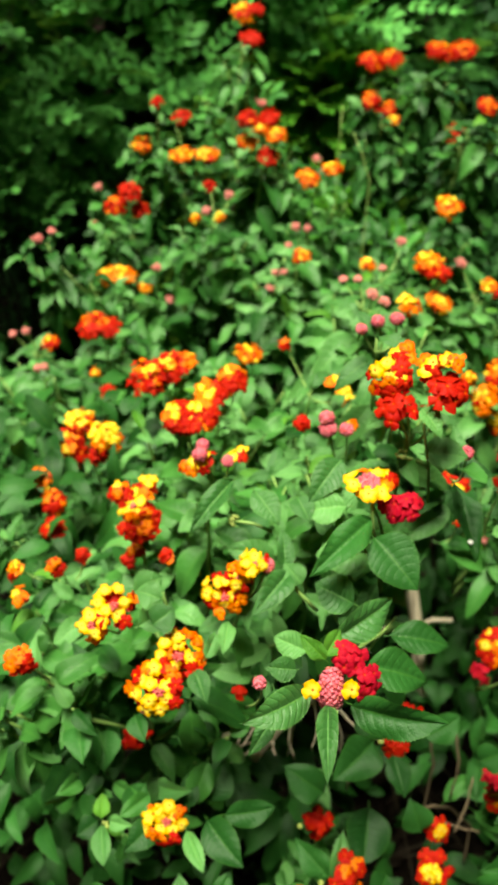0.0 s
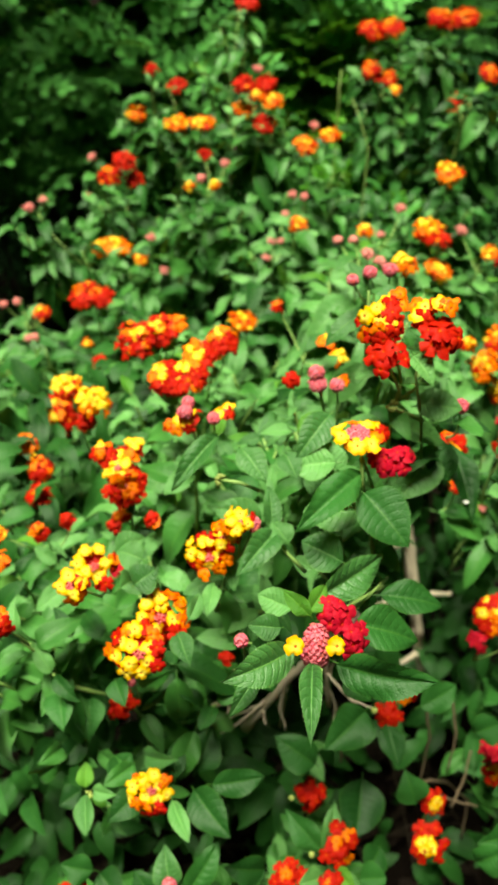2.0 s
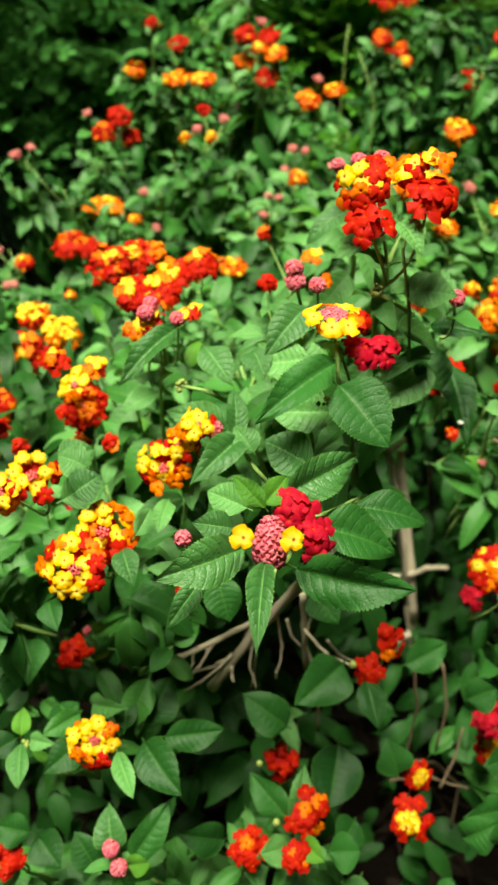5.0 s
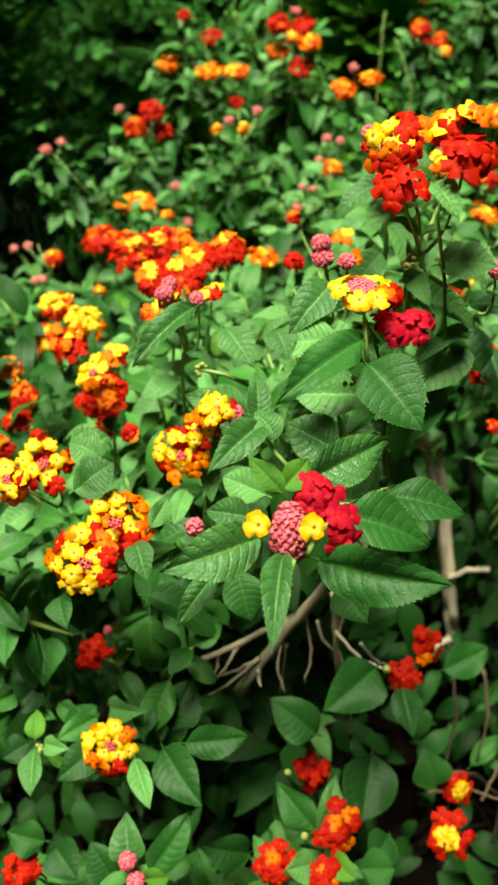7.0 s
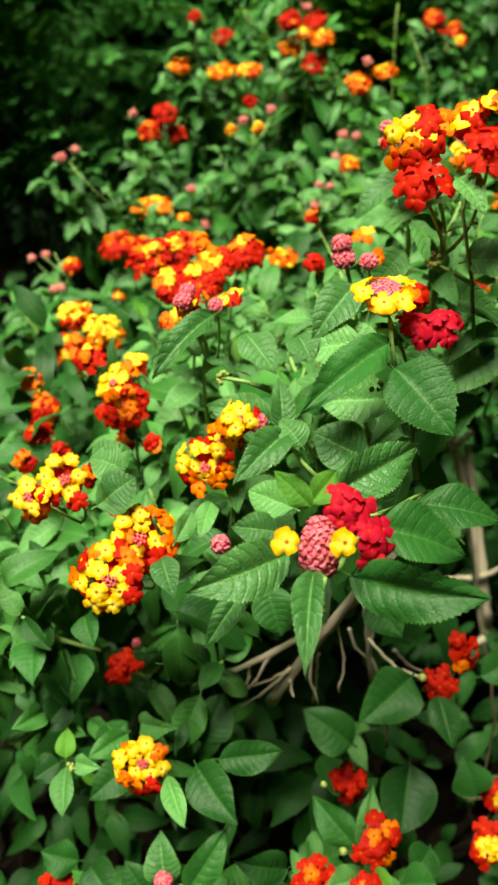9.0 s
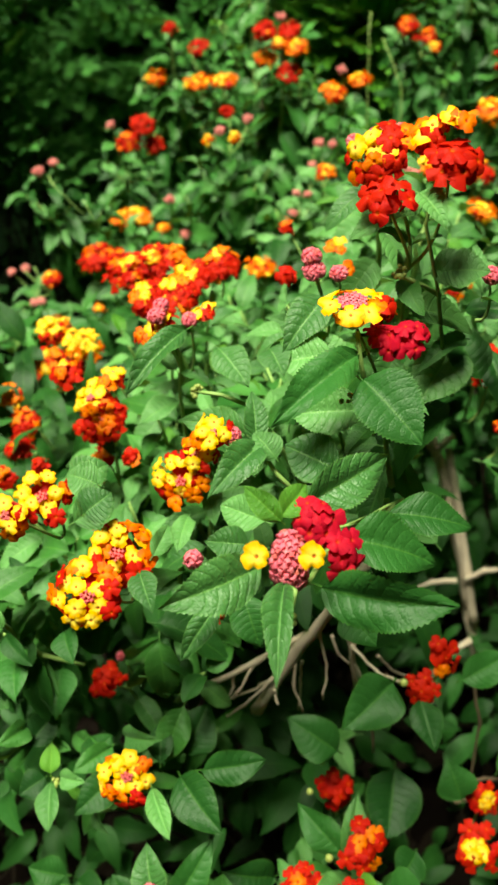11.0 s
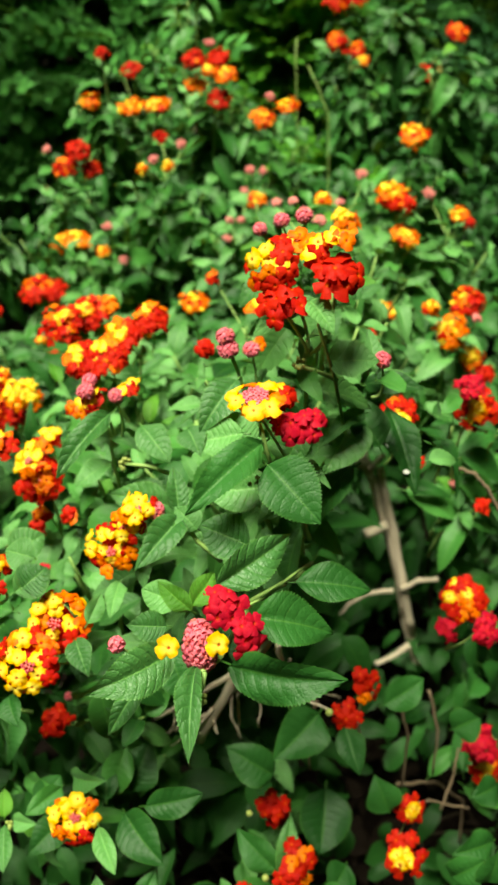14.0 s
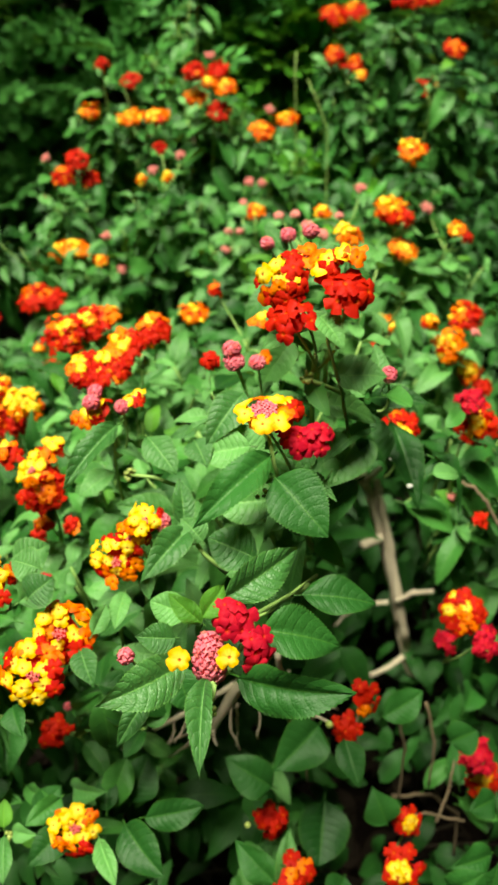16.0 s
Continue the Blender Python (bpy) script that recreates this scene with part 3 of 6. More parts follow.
class Shrub:
    """A lantana bush: an empty at its foot, its stems, leaves and flower heads."""

    def __init__(self, name, foot, label, seed, fresh=0.2):
        self.thing = tagged(new("lantana_shrub"), label, "shrub", "flowering shrubs")
        self.thing.matrix_basis = Matrix.Translation(foot)
        BASE[self.thing.name] = Matrix.Translation(foot)
        self.foot, self.rng = Vector(foot), random.Random(seed)
        self.room, self.rest = 300, Heap()
        self.fresh = fresh
        SHRUBS[name] = self

    def leaf(self, base, way, face, size, wide=1.0, tone="dark", grade="medium"):
        if hollow(base + way * size * 0.5):
            return None
        m = frame_of(base, way, face, size, wide)
        if grade != "coarse" and self.room > 0:
            self.room -= 1
            stock = (FINE_ME if grade == "fine" else MEDIUM_ME)[tone]
            return part("leaf", self.rng.choice(stock), self.thing, m)
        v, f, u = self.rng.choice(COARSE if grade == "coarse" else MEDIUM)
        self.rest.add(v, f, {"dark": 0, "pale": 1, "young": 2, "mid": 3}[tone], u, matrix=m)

    def tint(self, k, tone):
        """Leaves near the tip of a shoot are paler; bushes toned as lit keep more of them pale further down."""
        r = self.rng.random()
        if tone == "pale":
            return "pale" if r < 0.7 or k == 0 else "mid"
        if r < (0.5 if k <= 1 else 0.7 * self.fresh):
            return "pale" if r < 0.5 * self.fresh or k == 0 else "mid"
        return "mid" if r < 0.3 + self.fresh else tone

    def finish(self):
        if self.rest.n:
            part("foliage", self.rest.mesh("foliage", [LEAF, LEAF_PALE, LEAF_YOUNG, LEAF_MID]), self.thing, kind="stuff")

    def stalk(self, points, r0, r1, woody=False):
        n = len(points)
        v, f = tube(points, [r0 + (r1 - r0) * k / (n - 1) for k in range(n)], 6 if woody else 5)
        part("woody_stem" if woody else "stem", mesh_from("stem", v, f, [DARK_BARK if woody else STEM]), self.thing)

    def shoot(self, tip, lean, nodes=5, big=0.05, gap=0.019, tone="dark", grade="medium", top=True):
        """A leafy shoot that ends at tip and comes from below along -lean: opposite pairs of leaves, each pair turned by a right angle."""
        rng, lean, p = self.rng, Vector(lean).normalized(), Vector(tip)
        spin = rng.uniform(0, math.pi)
        run, kept = [p.copy()], 0
        down = Vector((0, 0, -1))
        home = (self.foot - p).normalized()
        d = -lean
        for k in range(nodes):
            size = big * (0.42 + 0.58 * min(1.0, (k + 0.6) / 2.6)) * rng.uniform(0.82, 1.15)
            a = d.cross(Vector((0.2, 0.9, 0.3))).normalized()
            b = d.cross(a)
            ang = spin + k * math.pi / 2 + rng.uniform(-0.35, 0.35)
            side = a * math.cos(ang) + b * math.sin(ang)
            for s in (1, -1):
                rise = 0.75 - 0.32 * k + rng.uniform(-0.2, 0.2)
                way = (side * s - d * max(-0.15, rise) + down * rng.uniform(0.0, 0.35) * min(1, k / 2)).normalized()
                face = (-d * 0.7 + Vector((0, -0.35, 0.8)) + Vector((rng.uniform(-1, 1), rng.uniform(-1, 1), rng.uniform(-1, 1))) * 0.6).normalized()
                t = "young" if (k == 0 and top and rng.random() < 0.07) else self.tint(k, tone)
                if rng.random() > 0.06:
                    kept += not hollow(p + way * size * 0.6)
                    self.leaf(p + way * size * 0.12, way, face, size, rng.uniform(0.85, 1.12), t, grade)
            step = gap * rng.uniform(0.8, 1.25)
            d = (d * 0.86 + home * 0.14 + Vector((rng.uniform(-1, 1), rng.uniform(-1, 1), 0)) * 0.08).normalized()
            p = p + d * step
            run.append(p.copy())
        if kept > nodes:
            self.stalk(run, 0.0008, 0.0018)
        return p

    def trunk(self, start, r=0.0018):
        """A stem from a point down to the foot of the bush."""
        mid = Vector(start).lerp(self.foot, 0.5) + Vector((self.rng.uniform(-0.05, 0.05), self.rng.uniform(-0.05, 0.05), 0.03))
        self.stalk([Vector(start), Vector(start).lerp(mid, 0.5), mid, mid.lerp(self.foot, 0.5), self.foot + Vector((self.rng.uniform(-0.05, 0.05), self.rng.uniform(-0.05, 0.05), -0.02))], r, 0.005, True)


def bloom(shrub, heads, lean=(0, -0.35, 0.9), nodes=5, big=0.05, tone="dark", grade="medium", fine=True, reach=0.035, sisters=2, spread=0.06, drop=0.04, trunk=True, leaves=True, cap=88):
    """One flowering shoot: heads on stalks that rise from its upper leaf pairs, with leafy side shoots below."""
    s = SHRUBS[shrub]
    lean = Vector(lean).normalized()
    mid = Vector((0, 0, 0))
    for x, y, z, *_ in heads:
        mid += Vector((x, y, z)) / len(heads)
    node = mid - lean * reach
    for x, y, z, width, kind, *rest in heads:
        at = Vector((x, y, z))
        up = Vector(rest[0]).normalized() if rest else (lean + Vector((s.rng.uniform(-0.2, 0.2), -0.35 + s.rng.uniform(-0.2, 0.2), s.rng.uniform(-0.1, 0.2)))).normalized()
        flower_head(s.thing, at, width, kind, up, fine, cap if kind != "rose" else 130)
        if fine and width < 0.016 and kind != "rose":
            continue
        s.stalk(bend(at - up * width * 0.3, node, -up * 0.003 + Vector((0.004, 0, -0.004)), 6), 0.0006, 0.0009)
    if not leaves:
        return
    low = s.shoot(node + lean * 0.010, lean, nodes, big, tone=tone, grade=grade)
    if trunk and s.rng.random() < 0.5:
        s.trunk(low)
    for k in range(int(sisters * 1.8 + 0.5)):
        a = s.rng.uniform(0, 6.28)
        off = Vector((math.cos(a), 0.6 * math.sin(a) + 0.35, 0)) * spread * s.rng.uniform(0.5, 1.2)
        tip = node + off - Vector((0, 0, 1)) * drop * s.rng.uniform(0.4, 1.6)
        way = (lean + off.normalized() * 0.5 + Vector((0, -0.2, 0.2))).normalized()
        s.shoot(tip, way, max(3, nodes - 1), big * s.rng.uniform(0.8, 1.05), tone=tone, grade=grade if grade != "fine" else "medium")


def big_leaf(shrub, base, tip, broad, face, tone="dark", shape=0):
    """A single large leaf in its own place, turned so that its own curved tip reaches the tip given."""
    s = SHRUBS[shrub]
    base, way = Vector(base), Vector(tip) - Vector(base)
    verts = FINE[shape % 8][0]
    end = Vector(verts[11 * 56 + 5])
    size = way.length / end.length
    m = frame_of((0, 0, 0), way, Vector(face), size, broad / (0.49 * size))
    m = (m.to_3x3() @ end).rotation_difference(way).to_matrix().to_4x4() @ m
    s.room -= 1
    return part("leaf", FINE_ME[tone][shape % 8], s.thing, Matrix.Translation(base) @ m)


def lone_floret(shrub, at, face, width, colour):
    """A single open floret at the rim of a head of buds."""
    s = SHRUBS[shrub]
    up = Vector(face).normalized()
    part("floret", FLORET_ME[colour][2], s.thing, frame_of(at, up.cross(Vector((0.3, 0.2, 1))), up, width))
# ---------------------------------------------------------------- ground


def ground_sheet():
    """One sheet of soil that reaches the horizon, finer and rougher near the bushes."""
    n = 90
    steps = [math.copysign(abs(s) ** 3.2 * 900 + abs(s) * 3, s) for s in np.linspace(-1, 1, n)]
    verts = [(x, y + 0.6, 0.03 * noise.noise((x * 5, y * 5, 0)) + 0.012 * noise.noise((x * 23, y * 23, 4)) if abs(x) + abs(y) < 8 else 0.0) for y in steps for x in steps]
    faces = [(j * n + i, j * n + i + 1, (j + 1) * n + i + 1, (j + 1) * n + i) for j in range(n - 1) for i in range(n - 1)]
    ob = new("ground", mesh_from("ground", verts, faces, [SHADE_SOIL]))
    return tagged(ob, "brown soil under the bushes, darkened to stand for their shade", "ground", kind="structure")


ground_sheet()


def leaf_litter():
    rng = random.Random(5)
    heap = Heap()
    for k in range(1500):
        x, y = rng.uniform(-0.6, 0.9), rng.uniform(0.05, 1.5)
        v, f, u = rng.choice(COARSE)
        way = Vector((rng.uniform(-1, 1), rng.uniform(-1, 1), rng.uniform(-0.1, 0.3)))
        heap.add(v, f, 0, u, matrix=frame_of((x, y, 0.02 + rng.uniform(0, 0.03)), way, (rng.uniform(-0.6, 0.6), rng.uniform(-0.6, 0.6), 1), rng.uniform(0.03, 0.06)))
    for k in range(150):
        x, y = rng.uniform(-0.5, 0.8), rng.uniform(0.1, 1.2)
        a, l = rng.uniform(0, 6.28), rng.uniform(0.05, 0.2)
        v, f = tube(bend((x, y, 0.03), (x + l * math.cos(a), y + l * math.sin(a), 0.03 + rng.uniform(0, 0.05)), (0, 0, 0.01), 4), [0.0016] * 5, 4)
        heap.add(v, f, 1)
    ob = new("leaf_litter", heap.mesh("leaf_litter", [SHADE_LITTER, DARK_BARK]))
    tagged(ob, "dry fallen leaves and twigs on the soil, darkened for shade", "leaf litter", kind="stuff")


leaf_litter()

# ---------------------------------------------------------------- the bushes

# last number: share of pale leaves, set by how lit each bush is
Shrub("front", (0.14, 0.66, 0.0), "lantana bush with arching shoots, crimson and flame flower heads", 1, 0.50)
Shrub("left", (-0.12, 0.55, 0.0), "lantana bush thick with yellow and orange flower heads", 2, 0.45)
Shrub("low", (0.00, 0.55, 0.0), "low shaded lantana bush with scattered red flower heads", 3, 0.65)
Shrub("right", (0.30, 0.70, 0.0), "lantana bush with red and gold flower heads beside dead stems", 4, 0.08)
Shrub("middle", (0.0, 0.98, 0.0), "broad lantana bush with pink buds and few orange heads", 5, 0.50)
Shrub("back", (0.02, 1.30, 0.0), "tall lantana bush with upright red and orange flower heads", 6, 0.32)
Shrub("far", (0.42, 1.55, 0.0), "lantana bush with scarlet heads before the dark hedge", 7, 0.15)

dead = tagged(new("dead_branch"), "bare pale brown dead stems with broken side twigs", "dead branch")
dead.matrix_basis = Matrix.Translation((0.20, 0.45, 0.0))
BASE[dead.name] = Matrix.Translation((0.20, 0.45, 0.0))


def dead_stem(points, r0, r1, wood=None):
    """A bare stem with knots, through a few points."""
    pts = [Vector(p) for p in points]
    rng = random.Random(repr(points[0]))
    fine = []
    for a, b in zip(pts, pts[1:]):
        for k in range(5):
            fine.append(a.lerp(b, k / 5) + Vector((rng.uniform(-1, 1), rng.uniform(-1, 1), rng.uniform(-1, 1))) * 0.0006)
    fine.append(pts[-1])
    n = len(fine)
    radii = [(r0 + (r1 - r0) * k / (n - 1)) * (1 + 0.22 * (k % 5 == 0) + rng.uniform(-0.08, 0.08)) for k in range(n)]
    v, f = tube(fine, radii, 8)
    part("branch", mesh_from("branch", v, f, [wood or BLEACHED]), dead)


def berries(shrub, at, r, count):
    """Unripe fruit at the end of a stalk: one round berry or a tight cluster."""
    rng = random.Random(repr(at))
    heap = Heap()
    if count == 1:
        heap.add(SPHERE[0] * r, SPHERE[1], 0)
        count = 0
    bm = bmesh.new()
    bmesh.ops.create_icosphere(bm, subdivisions=1, radius=1.0)
    v = np.array([p.co[:] for p in bm.verts])
    f = [tuple(p.index for p in q.verts) for q in bm.faces]
    bm.free()
    for k in range(count):
        d = Vector((rng.gauss(0, 1), rng.gauss(0, 1), rng.gauss(0, 1))).normalized() * r * 1.1
        heap.add(v * r * rng.uniform(0.4, 0.62) + np.array(d), f, 0)
    part("fruit", heap.mesh("fruit", [BERRY]), SHRUBS[shrub].thing, Matrix.Translation(at), "unripe green berries")



def specks(leaf, spots):
    """Small pale droppings on a leaf."""
    bm = bmesh.new()
    bmesh.ops.create_icosphere(bm, subdivisions=1, radius=1.0)
    v = np.array([p.co[:] for p in bm.verts]) * (1, 1, 0.35)
    f = [tuple(p.index for p in q.verts) for q in bm.faces]
    bm.free()
    for at, r in spots:
        part("speck", mesh_from("speck", v * r, f, [CHALK]), SHRUBS[leaf].thing, Matrix.Translation(at), "small white speck")


def grass_stem(points, r0, r1):
    """A thin straw-green stem that stands among the bushes."""
    pts = [Vector(p) for p in points]
    foot = Vector((pts[-1].x, pts[-1].y + 0.03, 0.0))
    run = [p - foot for p in pts + [pts[-1].lerp(foot, 0.5), foot]]
    n = len(run)
    v, f = tube(run, [r0 + (r1 - r0) * k / (n - 1) for k in range(n)], 5)
    ob = new("grass_stem", mesh_from("grass_stem", v, f, [STRAW]))
    ob.matrix_basis = Matrix.Translation(foot)
    tagged(ob, "thin straw-green stem standing among lantana", "grass", "grass stems")


flower_head(SHRUBS["front"].thing, Vector((0.019, 0.199, 0.918)), 0.0108, "rose", (0.03, 0.35, 0.95), True, 160, 2.3)
lone_floret("front", (0.009, 0.190, 0.927), (-0.1, -0.8, 0.55), 0.0080, "yellow")
lone_floret("front", (0.026, 0.190, 0.926), (0.1, -0.8, 0.55), 0.0080, "yellow")
bloom("front", [(0.029, 0.210, 0.923, 0.0142, "loosered", (0.1, -0.65, 0.75)), (0.036, 0.201, 0.915, 0.0128, "loosered", (0.5, -0.75, 0.4))], lean=(-0.1, -0.75, 0.5), nodes=2, big=0.02, reach=0.04, sisters=0, trunk=False, drop=0.05, leaves=False, fine=True, grade='medium')
bloom("front", [(0.049, 0.293, 0.957, 0.0234, "goldeye", (-0.05, -0.1, 1)), (0.063, 0.291, 0.943, 0.0148, "loosered", (0.1, -0.5, 0.85)), (0.073, 0.291, 0.944, 0.0136, "loosered", (0.4, -0.5, 0.7)), (0.064, 0.304, 0.951, 0.0112, "scarlet", (0.5, -0.4, 0.7))], lean=(-0.05, -0.3, 0.95), nodes=4, big=0.034, sisters=1, reach=0.05, tone='pale', fine=True, grade='medium', trunk=False)
bloom("front", [(0.061, 0.317, 1.005, 0.0236, "flare", (-0.35, -0.75, 0.5)), (0.063, 0.309, 0.992, 0.0180, "loosescarlet", (-0.1, -0.55, 0.85)), (0.074, 0.346, 1.002, 0.0127, "orange", (0, -0.5, 0.9)), (0.078, 0.311, 1.013, 0.0150, "flare", (-0.25, -0.6, 0.7)), (0.085, 0.302, 1.007, 0.0180, "loosescarlet", (0.1, -0.55, 0.85)), (0.088, 0.309, 1.019, 0.0120, "amber", (0.2, -0.4, 0.9))], lean=(0, -0.15, 1), nodes=5, big=0.029, sisters=2, reach=0.05, tone='pale', trunk=False, fine=True, grade='medium')
bloom("front", [(0.063, 0.407, 0.985, 0.0057, "rose"), (0.075, 0.419, 0.984, 0.0067, "rose"), (0.087, 0.420, 0.985, 0.0072, "rose")], lean=(0, -0.1, 1), nodes=4, big=0.034, sisters=2, reach=0.022, tone='pale', fine=True, grade='medium', trunk=False)
bloom("front", [(0.040, 0.375, 0.943, 0.0079, "rose"), (0.041, 0.373, 0.937, 0.0092, "rose"), (0.053, 0.377, 0.933, 0.0071, "rose"), (0.057, 0.382, 0.932, 0.0071, "amber")], lean=(0, -0.1, 1), nodes=5, big=0.037, sisters=2, reach=0.05, tone='pale', fine=True, grade='medium', trunk=False)
bloom("front", [(0.029, 0.397, 0.924, 0.0086, "red", (0, -0.75, 0.65))], lean=(-0.2, -0.1, 1), nodes=5, big=0.037, sisters=2, reach=0.04, tone='pale', fine=True, grade='medium', trunk=False)
bloom("front", [(0.110, 0.325, 0.951, 0.0063, "rose")], lean=(0.2, -0.1, 1), nodes=5, big=0.038, sisters=3, reach=0.022, tone='dark', fine=True, grade='medium', trunk=False)
bloom("front", [(0.063, 0.475, 0.907, 0.0120, "orange")], lean=(0, -0.1, 1), nodes=5, big=0.037, sisters=3, reach=0.04, tone='pale', fine=True, grade='medium', trunk=False)
bloom("left", [(-0.051, 0.270, 0.859, 0.0290, "gold", (0.15, -0.7, 0.7)), (-0.061, 0.250, 0.855, 0.0288, "gold", (-0.05, -0.75, 0.65))], lean=(-0.1, -0.5, 0.8), nodes=5, big=0.037, sisters=3, reach=0.045, fine=True, grade='medium', trunk=False)
bloom("left", [(-0.024, 0.299, 0.874, 0.0246, "gold", (-0.2, -0.8, 0.5)), (-0.016, 0.301, 0.886, 0.0173, "gold", (-0.1, -0.7, 0.6)), (-0.008, 0.298, 0.899, 0.0198, "gold", (0.1, -0.6, 0.7)), (0.000, 0.301, 0.895, 0.0072, "rose", (0.5, -0.5, 0.6))], lean=(0.05, -0.4, 0.9), nodes=4, big=0.034, sisters=3, reach=0.045, tone='pale', fine=True, grade='medium', trunk=False)
bloom("left", [(-0.087, 0.302, 0.867, 0.0259, "gold", (0.1, -0.7, 0.7)), (-0.097, 0.281, 0.874, 0.0227, "gold", (-0.1, -0.7, 0.7))], lean=(-0.1, -0.5, 0.85), nodes=5, big=0.037, sisters=3, reach=0.045, fine=True, grade='medium', trunk=False)
bloom("left", [(-0.082, 0.412, 0.809, 0.0199, "amber", (0, -0.75, 0.65)), (-0.090, 0.419, 0.794, 0.0119, "red")], lean=(-0.1, -0.3, 0.9), nodes=5, big=0.037, sisters=2, reach=0.04, fine=True, grade='medium', trunk=False)
bloom("left", [(-0.073, 0.437, 0.851, 0.0198, "amber", (0.2, -0.3, 0.9)), (-0.082, 0.409, 0.852, 0.0240, "gold", (-0.3, -0.5, 0.8)), (-0.077, 0.403, 0.841, 0.0270, "scarlet", (0, -0.65, 0.7)), (-0.087, 0.385, 0.886, 0.0152, "scarlet")], lean=(-0.05, -0.3, 0.95), nodes=5, big=0.037, sisters=3, reach=0.05, fine=True, grade='medium', trunk=False)
bloom("left", [(-0.138, 0.566, 0.822, 0.0262, "gold", (0, -0.25, 1)), (-0.116, 0.552, 0.814, 0.0298, "gold", (0.1, -0.5, 0.8)), (-0.156, 0.597, 0.766, 0.0338, "scarlet", (-0.3, -0.7, 0.4)), (-0.125, 0.554, 0.794, 0.0200, "red")], lean=(-0.1, -0.2, 1), nodes=5, big=0.037, sisters=3, reach=0.036, fine=False, grade='medium', trunk=False)
bloom("left", [(-0.075, 0.566, 0.864, 0.0300, "flame", (0, -0.55, 0.85)), (-0.058, 0.581, 0.861, 0.0290, "flame", (0, -0.55, 0.85)), (-0.045, 0.590, 0.863, 0.0197, "orange", (0, -0.25, 1))], lean=(0, -0.15, 1), nodes=5, big=0.041, sisters=3, reach=0.036, fine=False, grade='medium', trunk=False)
bloom("left", [(-0.051, 0.473, 0.885, 0.0270, "flame", (0, -0.55, 0.85)), (-0.033, 0.471, 0.887, 0.0270, "flame", (0, -0.55, 0.85))], lean=(0, -0.2, 1), nodes=5, big=0.041, sisters=3, reach=0.045, tone='pale', fine=True, grade='medium', trunk=False)
bloom("left", [(-0.026, 0.505, 0.881, 0.0261, "flame", (0, -0.55, 0.85)), (-0.008, 0.534, 0.877, 0.0259, "flame", (0, -0.55, 0.85))], lean=(0.05, -0.15, 1), nodes=5, big=0.041, sisters=3, reach=0.036, tone='pale', fine=True, grade='medium', trunk=False)
bloom("left", [(-0.033, 0.383, 0.909, 0.0165, "amber", (-0.2, -0.5, 0.8)), (-0.036, 0.382, 0.914, 0.0079, "rose", (0, -0.2, 1)), (-0.034, 0.389, 0.916, 0.0066, "rose", (0, -0.2, 1)), (-0.042, 0.385, 0.902, 0.0127, "amber"), (-0.019, 0.371, 0.916, 0.0063, "rose"), (-0.012, 0.373, 0.919, 0.0126, "gold", (0, -0.25, 1))], lean=(0, -0.3, 0.95), nodes=5, big=0.037, sisters=3, reach=0.05, tone='pale', fine=True, grade='medium', trunk=False)
bloom("left", [(-0.162, 0.523, 0.768, 0.0244, "scarlet"), (-0.155, 0.480, 0.775, 0.0192, "red"), (-0.171, 0.535, 0.784, 0.0181, "orange")], lean=(-0.1, -0.3, 0.95), nodes=5, big=0.037, sisters=3, reach=0.036, fine=False, grade='medium', trunk=False)
bloom("left", [(-0.170, 0.412, 0.795, 0.0153, "amber"), (-0.138, 0.397, 0.812, 0.0147, "scarlet"), (-0.122, 0.415, 0.804, 0.0114, "red")], lean=(-0.1, -0.3, 0.95), nodes=5, big=0.037, sisters=3, reach=0.036, fine=False, grade='medium', trunk=False)
bloom("left", [(-0.157, 0.364, 0.815, 0.0154, "amber")], lean=(-0.2, -0.4, 0.9), nodes=5, big=0.037, sisters=2, reach=0.04, fine=True, grade='medium', trunk=False)
bloom("left", [(-0.086, 0.387, 0.782, 0.0114, "crimson"), (-0.060, 0.383, 0.829, 0.0088, "red")], lean=(-0.1, -0.3, 0.95), nodes=5, big=0.037, sisters=3, reach=0.045, fine=True, grade='medium', trunk=False)
bloom("left", [(-0.140, 0.277, 0.851, 0.0169, "scarlet", (0, -0.75, 0.65))], lean=(-0.3, -0.4, 0.9), nodes=5, big=0.037, sisters=2, reach=0.04, fine=True, grade='medium', trunk=False)
bloom("low", [(-0.087, 0.330, 0.706, 0.0240, "sparse", (0.1, -0.7, 0.6)), (-0.081, 0.354, 0.701, 0.0039, "rose")], lean=(-0.05, -0.4, 0.9), nodes=5, big=0.039, sisters=3, reach=0.045, fine=True, grade='medium', trunk=False)
bloom("low", [(-0.062, 0.250, 0.733, 0.0270, "gold", (0, -0.75, 0.65))], lean=(0, -0.5, 0.85), nodes=2, big=0.027, sisters=1, reach=0.035, fine=True, grade='medium', trunk=False)
bloom("low", [(0.107, 0.318, 0.727, 0.0229, "sparse", (0.2, -0.7, 0.6)), (0.092, 0.304, 0.718, 0.0172, "sparse", (-0.2, -0.8, 0.5))], lean=(0.05, -0.3, 0.95), nodes=3, big=0.034, sisters=2, reach=0.05, fine=True, grade='medium', trunk=False)
bloom("low", [(0.044, 0.303, 0.634, 0.0217, "sparse", (0, -0.6, 0.8)), (0.048, 0.304, 0.621, 0.0147, "sparse", (0.2, -0.8, 0.4))], lean=(0, -0.3, 0.95), nodes=3, big=0.034, sisters=3, reach=0.04, fine=True, grade='medium', trunk=False)
